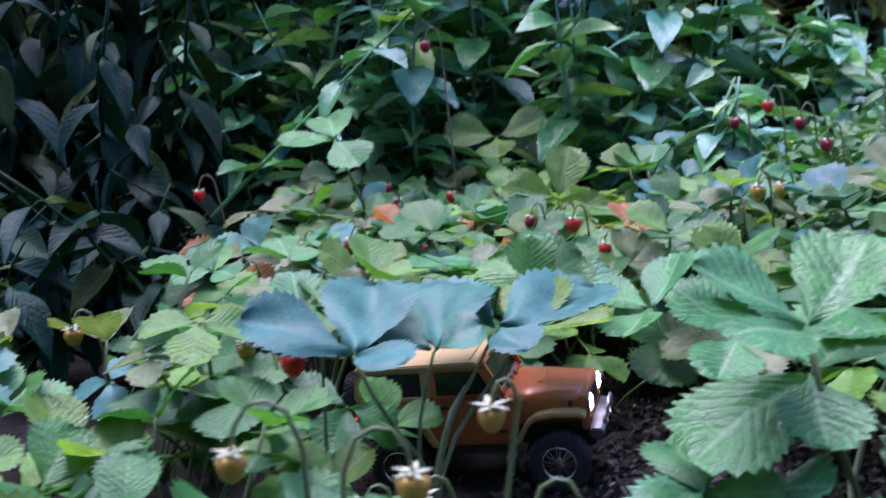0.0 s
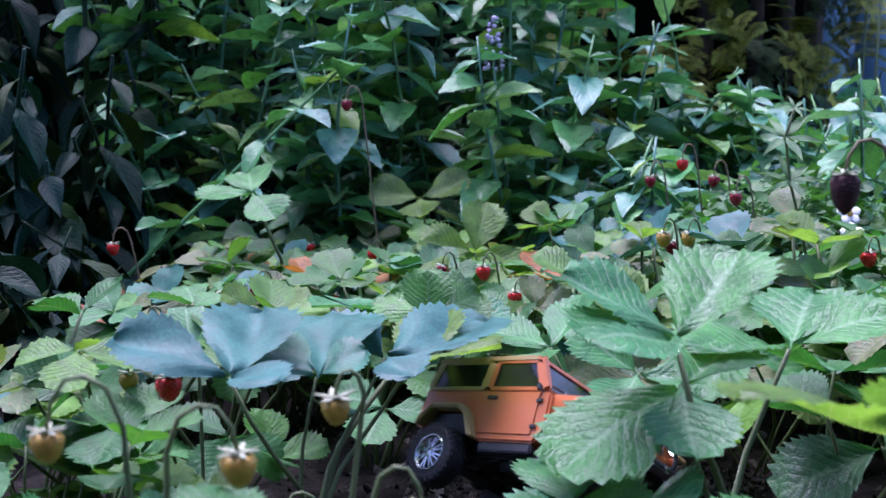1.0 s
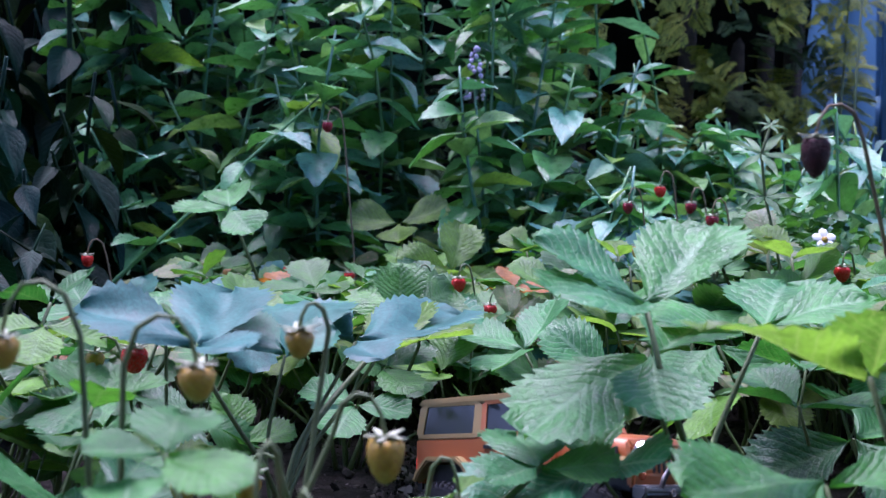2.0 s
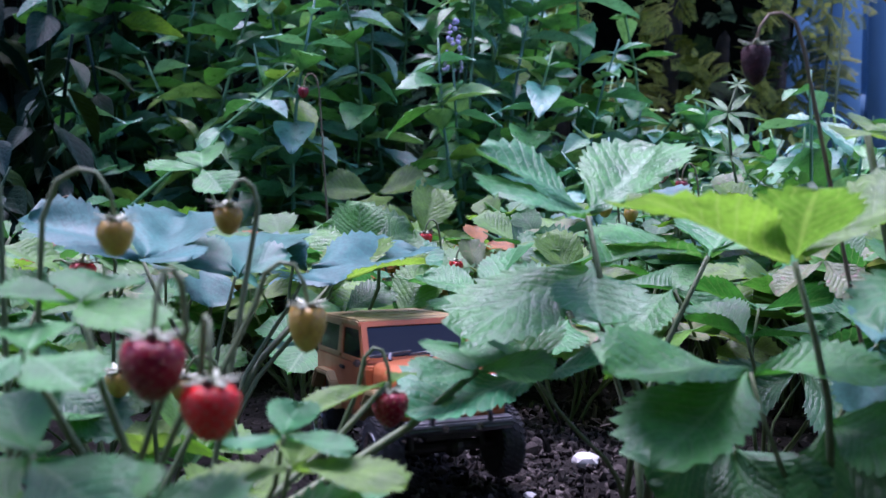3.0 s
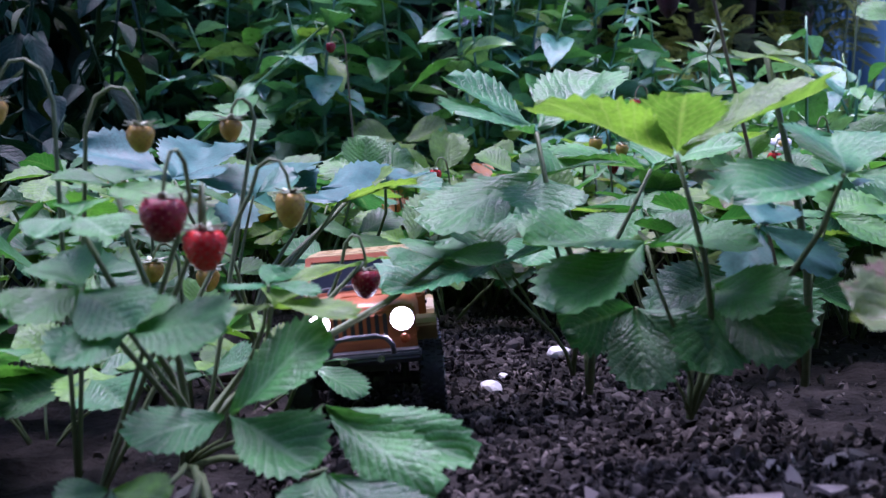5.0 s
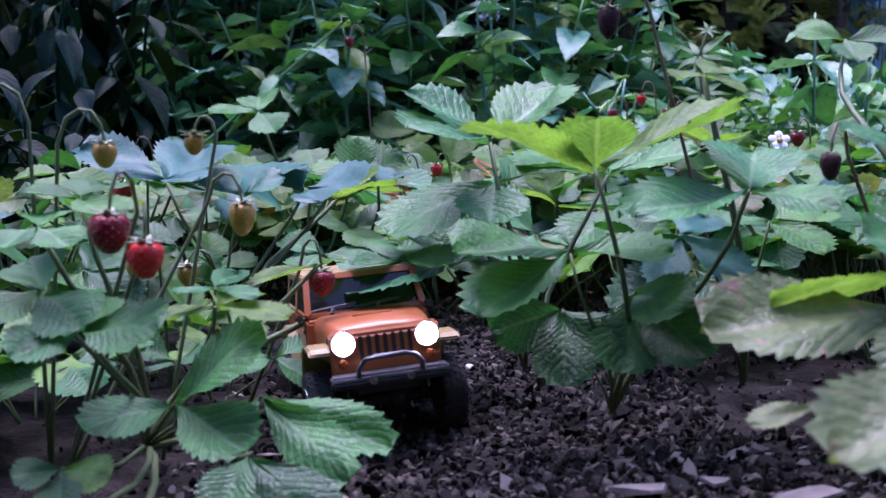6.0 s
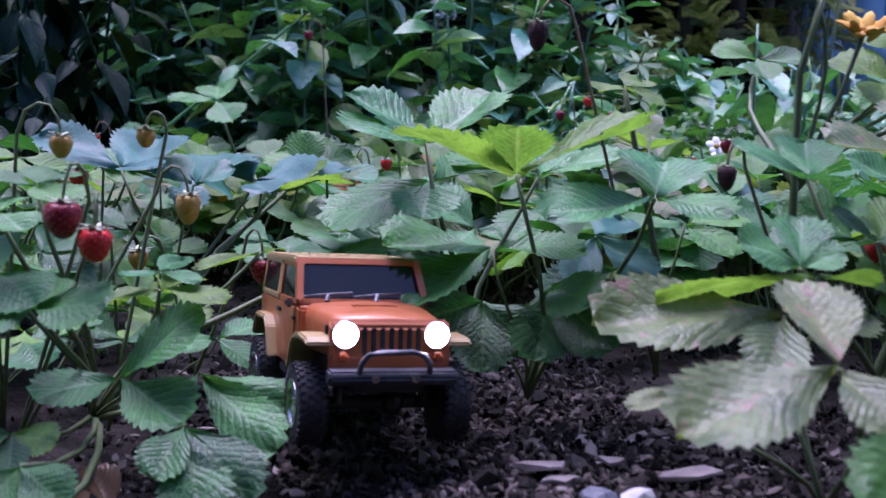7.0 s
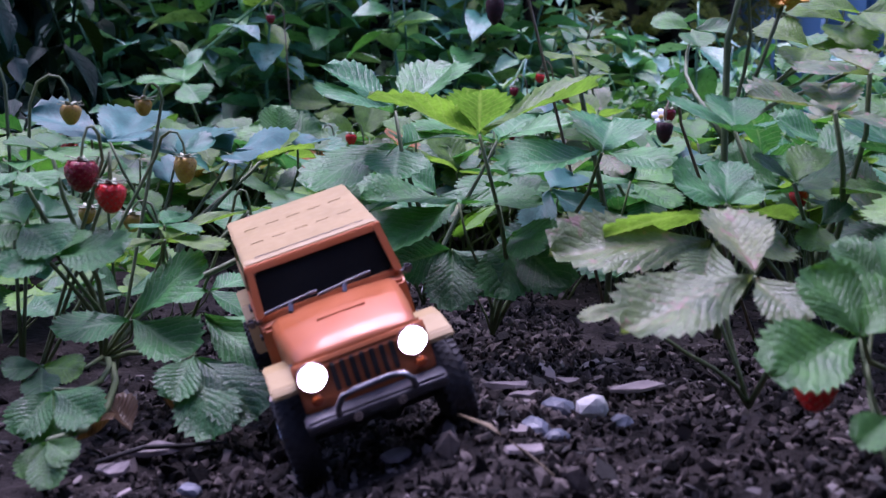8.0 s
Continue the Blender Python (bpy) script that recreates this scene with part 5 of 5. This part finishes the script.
        car_part("front_wing", bm, TAN, body, "flat tan wheel arch")
        bm = bmesh.new()
        outer = [(-0.56, 0.72), (-0.76, 1.08), (-0.94, 1.20), (-1.52, 1.20), (-1.72, 1.02), (-1.78, 0.88)]
        inner = [(-1.70, 0.88), (-1.65, 0.98), (-1.49, 1.13), (-0.97, 1.13), (-0.84, 1.04), (-0.66, 0.72)]
        extrude_profile(bm, outer + inner, s * 0.70, s * 0.90, 0.02)
        car_part("rear_wing", bm, TAN, body, "flat tan wheel arch")
        # door with frame, handle and hinges
        bm = bmesh.new()
        extrude_profile(bm, [(-0.60, 0.80), (-0.60, 1.40), (0.40, 1.40), (0.40, 0.80)], s * 0.77, s * 0.79, 0.01)
        door = car_part("door", bm, PAINT, body)
        bm = bmesh.new()
        add_box(bm, -0.54, -0.36, min(s * 0.785, s * 0.82), max(s * 0.785, s * 0.82), 1.29, 1.34, 0.01)
        car_part("door_handle", bm, BLACK, door, "black door handle")
        for z in (0.92, 1.28):
            bm = bmesh.new()
            add_box(bm, 0.36, 0.47, min(s * 0.785, s * 0.812), max(s * 0.785, s * 0.812), z - 0.025, z + 0.025, 0.008)
            car_part("hinge", bm, BLACK, door)
        bm = bmesh.new()
        add_box(bm, 0.37, 0.43, min(s * 0.80, s * 0.90), max(s * 0.80, s * 0.90), 1.40, 1.50, 0.025)
        add_box(bm, 0.38, 0.42, min(s * 0.73, s * 0.81), max(s * 0.73, s * 0.81), 1.42, 1.45)
        car_part("mirror", bm, GUNMETAL, body, "small grey door mirror")
        bm = bmesh.new()
        add_box(bm, -1.875, -1.83, min(s * 0.60, s * 0.735), max(s * 0.60, s * 0.735), 1.00, 1.20, 0.015)
        car_part("tail_light", bm, REDLENS, body, "lit red tail light")
        bm = bmesh.new()
        add_box(bm, 1.38, 1.45, min(s * 0.63, s * 0.66), max(s * 0.63, s * 0.66), 1.20, 1.30, 0.01)
        car_part("bonnet_latch", bm, BLACK, body)
        bm = bmesh.new()
        add_box(bm, -0.52, 0.44, min(s * 0.64, s * 0.76), max(s * 0.64, s * 0.76), 0.56, 0.69, 0.02)
        car_part("side_step", bm, BLACK, body)
    # windscreen frame and cabin: slabs between the glass
    w0, w1 = 0.775, 0.72
    bz, tz = 1.44, 1.90
    wb, wt = 0.44, 0.18

    def pillar(name, lo, hi, width_lo, width_hi, material, s, label=""):
        bm = bmesh.new()
        panel(bm, [(lo - width_lo, s * w0, bz), (lo + width_lo, s * w0, bz), (hi + width_hi, s * w1, tz), (hi - width_hi, s * w1, tz)] if s < 0 else
              [(lo + width_lo, s * w0, bz), (lo - width_lo, s * w0, bz), (hi - width_hi, s * w1, tz), (hi + width_hi, s * w1, tz)], -0.05)
        car_part(name, bm, material, body, label)

    for s in (-1, 1):
        pillar("windscreen_pillar", wb - 0.03, wt - 0.04, 0.065, 0.055, PAINT, s)
        pillar("door_pillar", -0.58, -0.60, 0.045, 0.045, PAINT, s)
        pillar("roof_pillar", -0.70, -0.70, 0.07, 0.07, TAN, s)
        pillar("rear_pillar", -1.775, -1.72, 0.06, 0.07, TAN, s)
        for name, lo, hi in (("door_rail", (-0.58, 0.40), (-0.60, 0.14)), ("roof_rail", (-1.80, -0.70), (-1.76, -0.70))):
            for q, mat in ((0.0, PAINT if name == "door_rail" else TAN), (1.0, PAINT if name == "door_rail" else TAN)):
                a, b = (lo if q == 0 else hi)
                ww = w0 if q == 0 else w1 + 0.008
                z0, z1 = (1.425, 1.49) if q == 0 else (1.845, 1.91)
                bm = bmesh.new()
                add_box(bm, a, b, min(s * (ww - 0.05), s * ww), max(s * (ww - 0.05), s * ww), z0, z1, 0.01)
                car_part(name, bm, mat, body)
        # side glass just inside the frames
        for lo0, lo1, hi0, hi1 in ((-0.56, 0.42, -0.56, 0.16), (-1.76, -0.70, -1.72, -0.70)):
            bm = bmesh.new()
            c = [(lo0, s * (w0 - 0.015), 1.45), (lo1, s * (w0 - 0.015), 1.45), (hi1, s * (w1 - 0.012), 1.88), (hi0, s * (w1 - 0.012), 1.88)]
            panel(bm, c if s < 0 else [c[1], c[0], c[3], c[2]], -0.02)
            car_part("side_window", bm, GLASS, body, "dark tinted side window")
    # windscreen with its frame
    for name, z0, z1 in (("windscreen_rail", 1.435, 1.50), ("windscreen_rail", 1.885, 1.955)):
        bm = bmesh.new()
        x = lambda z: wb + (wt - wb) * (z - bz) / (tz - bz)
        extrude_profile(bm, [(x(z0) - 0.05, z0), (x(z0) + 0.02, z0), (x(z1) + 0.02, z1), (x(z1) - 0.05, z1)], -0.745, 0.745, 0.012)
        car_part(name, bm, PAINT, body)
    for s in (-1, 1):
        bm = bmesh.new()
        x = lambda z: wb + (wt - wb) * (z - bz) / (tz - bz)
        c = [(x(1.44) + 0.02, s * 0.785, 1.44), (x(1.44) + 0.02, s * 0.705, 1.44), (x(1.95) + 0.02, s * 0.655, 1.95), (x(1.95) + 0.02, s * 0.73, 1.95)]
        panel(bm, c if s > 0 else [c[1], c[0], c[3], c[2]], -0.05)
        car_part("windscreen_post", bm, PAINT, body)
    bm = bmesh.new()
    panel(bm, [(x(1.48) - 0.005, -0.72, 1.48), (x(1.48) - 0.005, 0.72, 1.48), (x(1.91) - 0.005, 0.67, 1.91), (x(1.91) - 0.005, -0.67, 1.91)], -0.02)
    car_part("windscreen", bm, GLASS, body, "dark glossy windscreen")
    for s, y0 in ((-1, -0.42), (1, 0.16)):
        bm = bmesh.new()
        tube(bm, [(0.52, y0 - 0.02, 1.475), (0.47, y0, 1.525), (0.455, y0 + 0.02, 1.545)], 0.028, 6)
        tube(bm, [(0.462, y0 - 0.28, 1.525), (0.45, y0 + 0.02, 1.552), (0.44, y0 + 0.30, 1.57)], 0.017, 6)
        car_part("wiper", bm, GUNMETAL, body, "grey wiper standing off the glass")
    # roof and rear of the hard top
    bm = bmesh.new()
    extrude_profile(bm, [(-1.82, 1.86), (-1.84, 1.90), (-1.76, 1.955), (0.02, 1.978), (0.12, 1.96), (0.15, 1.90), (0.10, 1.88)], -0.735, 0.735, 0.03)
    roof = car_part("roof", bm, TAN, body, "tan hard top")
    for k in range(10):
        bm = bmesh.new()
        y, x = (k % 5 - 2) * 0.25, (-0.55, -1.15)[k // 5]
        add_box(bm, x - 0.02, x + 0.02, y - 0.08, y + 0.08, 1.945, 1.982 + 0.0128 * (x + 0.15), 0.006)
        car_part("roof_rib", bm, TAN, roof)
    bm = bmesh.new()
    add_box(bm, -0.02, 0.0, -0.60, 0.60, 1.972, 1.981)
    car_part("roof_seam", bm, BLACK, roof)
    bm = bmesh.new()
    panel(bm, [(-1.835, -0.74, 1.44), (-1.835, 0.74, 1.44), (-1.79, 0.71, 1.88), (-1.79, -0.71, 1.88)], 0.03)
    car_part("tailgate_frame", bm, TAN, body)
    bm = bmesh.new()
    panel(bm, [(-1.855, -0.56, 1.50), (-1.855, 0.56, 1.50), (-1.82, 0.54, 1.82), (-1.82, -0.54, 1.82)], -0.02)
    car_part("rear_window", bm, GLASS, body, "dark tinted rear window")
    # bumper and bar
    bm = bmesh.new()
    extrude_profile(bm, [(1.66, 0.72), (1.80, 0.70), (1.88, 0.78), (1.86, 0.86), (1.66, 0.88)], -0.70, 0.70, 0.025)
    bumper = car_part("front_bumper", bm, GUNMETAL, body, "grey steel-look front bumper")
    bm = bmesh.new()
    tube(bm, [(1.84, -0.38, 0.84), (1.87, -0.37, 0.94), (1.89, -0.30, 1.03), (1.90, -0.18, 1.06), (1.90, 0.18, 1.06), (1.89, 0.30, 1.03), (1.87, 0.37, 0.94), (1.84, 0.38, 0.84)], 0.032, 8)
    car_part("hoop", bm, GUNMETAL, bumper, "grey tubular hoop", smooth=True)
    for s in (-1, 1):
        bm = bmesh.new()
        lathe(bm, [(0.045, 0), (0.045, 0.03), (0.025, 0.03), (0.025, 0.01)], Matrix.Translation((1.86, s * 0.22, 0.785)) @ pose(0, 0, 0, 0, 90), 14)
        car_part("tow_eye", bm, CHROME, bumper)
    bm = bmesh.new()
    add_box(bm, -1.98, -1.84, -0.62, 0.62, 0.74, 0.90, 0.03)
    car_part("rear_bumper", bm, BLACK, body)
    # chassis and axles
    bm = bmesh.new()
    add_box(bm, -1.75, 1.62, -0.40, 0.40, 0.60, 0.82, 0.03)
    add_box(bm, -0.5, 0.4, -0.30, 0.30, 0.46, 0.62, 0.04)
    add_box(bm, 0.62, 1.56, -0.58, 0.58, 0.80, 1.15)
    add_box(bm, -1.70, -0.80, -0.70, 0.70, 0.80, 1.10)
    car_part("chassis", bm, BLACK, car, "black chassis")
    for x in (-1.21, 1.21):
        bm = bmesh.new()
        tube(bm, [(x, -0.82, 0.44), (x, 0.82, 0.44)], 0.075, 10)
        bmesh.ops.create_uvsphere(bm, u_segments=12, v_segments=8, radius=0.15, matrix=Matrix.Translation((x, 0.15, 0.44)))
        for s in (-1, 1):
            tube(bm, [(x + 0.12, s * 0.48, 0.45), (x + 0.04, s * 0.46, 1.05)], 0.05, 8)
            tube(bm, [(x, s * 0.36, 0.48), (x - math.copysign(0.75, x), s * 0.30, 0.60)], 0.03, 6)
        car_part("axle", bm, BLACK, car, "black axle with shock absorbers")
    spare = make_wheel(1)
    spare.name = "spare_wheel"
    tagged(spare, "black spare wheel on the tailgate")
    spare.parent = car
    spare.matrix_basis = pose(-2.0 * SCALE, 0, 1.24 * SCALE, 0, 0, 90)
    CAR["wheels"] = []
    for x in (1.21, -1.21):
        for s in (-1, 1):
            w = make_wheel(s)
            w.parent = car
            CAR["wheels"].append((w, x, s))


# time, place and turn of the vehicle on the soil
CAR_ROWS = [
    (0.0, 0.0203, 0.6038, -0.0097, 2.5, -4.9, -13.8),
    (0.5, 0.0610, 0.5721, -0.0032, -10.7, 0.2, -32.3),
    (0.8, 0.0690, 0.5650, -0.0020, -18.0, 1.0, -41.4),
    (1.0, 0.0885, 0.5243, 0.0118, -33.3, -8.0, -48.0),
    (1.2, 0.0972, 0.5232, -0.0015, -24.4, -10.4, -54.1),
    (1.8, 0.1090, 0.5000, -0.0040, -12.0, -9.5, -50.0),
    (2.3, 0.1170, 0.4790, -0.0050, -8.0, -10.0, -49.0),
    (2.5, 0.1100, 0.4720, -0.0010, -13.0, -10.5, -51.6),
    (3.0, 0.0734, 0.5400, -0.0085, 1.9, -1.5, -72.0),
    (3.5, 0.0665, 0.5500, -0.0140, -0.7, -1.0, -79.2),
    (4.0, 0.0597, 0.5150, -0.0145, 3.2, -0.5, -92.5),
    (4.5, 0.0440, 0.4660, -0.0160, 5.0, -1.5, -97.4),
    (4.7, 0.0545, 0.4600, -0.0130, 8.0, -2.0, -96.0),
    (5.2, 0.0600, 0.4300, -0.0150, 3.0, -1.0, -84.0),
    (5.8, 0.0690, 0.4000, -0.0180, 2.0, -2.0, -73.0),
    (6.0, 0.0800, 0.3900, -0.0170, 6.0, -3.5, -74.5),
    (6.5, 0.0939, 0.3166, -0.0060, 4.8, -3.5, -70.4),
    (7.0, 0.1085, 0.3010, -0.0063, -1.0, -4.0, -70.9),
    (7.5, 0.1211, 0.2460, -0.0024, 8.2, -1.5, -74.0),
    (8.0, 0.1253, 0.2060, -0.0044, 20.0, 9.0, -75.7),
]


def motions():
    walk(CAR["car"], [(t, pose(x, y, z, rx, ry, rz)) for t, x, y, z, rx, ry, rz in CAR_ROWS])
    # the wheels roll with the way gone
    times = [0.1 * k for k in range(81)]
    spin, angle, last = [], 0.0, None
    T = [r[0] for r in CAR_ROWS]
    for t in times:
        p = Vector((np.interp(t, T, [r[1] for r in CAR_ROWS]), np.interp(t, T, [r[2] for r in CAR_ROWS]), 0))
        if last is not None:
            yaw = radians(np.interp(t, T, [r[6] for r in CAR_ROWS]))
            gone = (p - last).dot(Vector((math.cos(yaw), math.sin(yaw), 0)))
            angle += math.degrees(gone / (0.44 * SCALE))
        last = p
        spin.append(angle)
    for w, x, s in CAR["wheels"]:
        walk(w, [(t, pose(x * SCALE, s * 0.80 * SCALE, 0.44 * SCALE, 0, a, 0)) for t, a in zip(times, spin)])


make_ground()
make_hedge()
make_light_screen()
make_fence()
make_car()
make_near_plants()
make_left_plants()
make_bed()
make_back_plants()
make_herbs()
make_crumbs()
make_stone(0.2155, 0.200, 0.0064, STONE, "smooth white pebble on dark soil", (1.2, 0.9, 0.9), 4, lift=0.6)
make_stone(0.204, 0.212, 0.0062, STONE_GREY, "blue-grey pebble on dark soil", seed=5)
make_stone(0.190, 0.176, 0.0056, STONE_GREY, "dark blue-grey broken stone on dark soil", (1.4, 1.0, 0.7), seed=11)
make_stone(0.197, 0.166, 0.0040, STONE_GREY, "dark blue-grey broken stone on dark soil", seed=12)
make_stone(0.225, 0.190, 0.0046, STONE_GREY, "dark blue-grey broken stone on dark soil", seed=13)
make_stone(0.117, 0.473, 0.0055, STONE, "pale stone on dark soil", seed=6)
make_stone(0.125, 0.49, 0.0035, STONE, "pale stone on dark soil", (1.5, 0.8, 0.5), seed=7)
make_stone(0.16, 0.55, 0.006, STONE, "pale stone on dark soil", seed=8)
make_stone(0.066, 0.16, 0.004, STONE_GREY, "blue-grey pebble on dark soil", seed=9)
make_slab(0.186, 0.246, 0.0125, 0.0055, "long pale grey bark chip on the soil", 12, 1)
make_slab(0.192, 0.226, 0.0075, 0.0030, "small pinkish bark chip on the soil", 4, 6)
make_slab(0.240, 0.235, 0.0130, 0.0055, "weathered pinkish bark chip on the soil", 14, 2)
make_slab(0.215, 0.262, 0.0070, 0.0040, "weathered pinkish bark chip on the soil", -30, 7)
make_slab(0.182, 0.135, 0.0105, 0.0065, "crumpled pinkish bark chip on the soil", 60, 3)
make_slab(0.048, 0.191, 0.0125, 0.0065, "weathered brown-grey bark chip on the soil", 30, 4)
make_slab(0.036, 0.172, 0.0075, 0.0045, "weathered brown-grey bark chip on the soil", -15, 5)
make_slab(0.038, 0.118, 0.0140, 0.0060, "weathered pinkish bark chip on the soil", 12, 8)
make_slab(0.139, 0.150, 0.0080, 0.0050, "weathered grey bark chip on the soil", 50, 9)
for x, y, size, turn, tilt in ((0.030, 0.225, 0.020, 40, 22), (0.050, 0.235, 0.017, 150, 35), (0.012, 0.205, 0.019, 260, 18)):
    bm = bmesh.new()
    uv = bm.loops.layers.uv.new("UVMap")
    blade(bm, uv, Matrix.Diagonal((size, size, size, 1)), 1.0, 0.7, 17, 3, "obovate", 0.2, 0.1, -0.5, 0.5, turn)
    whole("fallen_leaf", bm, BROWN, "curled brown withered leaf lying on the soil", "leaf", pose(x, y, ground_z(x, y) + 0.003, tilt, 0, turn), group="fallen leaves")
for k, (x0, y0, x1, y1, r) in enumerate(((0.160, 0.150, 0.188, 0.108, 0.0007), (0.030, 0.170, 0.072, 0.205, 0.0009), (0.205, 0.045, 0.232, 0.065, 0.0008))):
    bm = bmesh.new()
    p, q = Vector((x0, y0, ground_z(x0, y0) + 0.007)), Vector((x1, y1, ground_z(x1, y1) + 0.004))
    tube(bm, [p, p.lerp(q, 0.35) + Vector((0, 0, 0.003)), p.lerp(q, 0.7) + Vector((0.001, 0, 0.001)), q], [r, r * 1.2, r, r * 0.6], 6)
    whole("dry_twig", bm, CHIP if k else STEM_DRY, "thin pale dry twig lying on the soil", "twig", group="dry twigs")
motions()
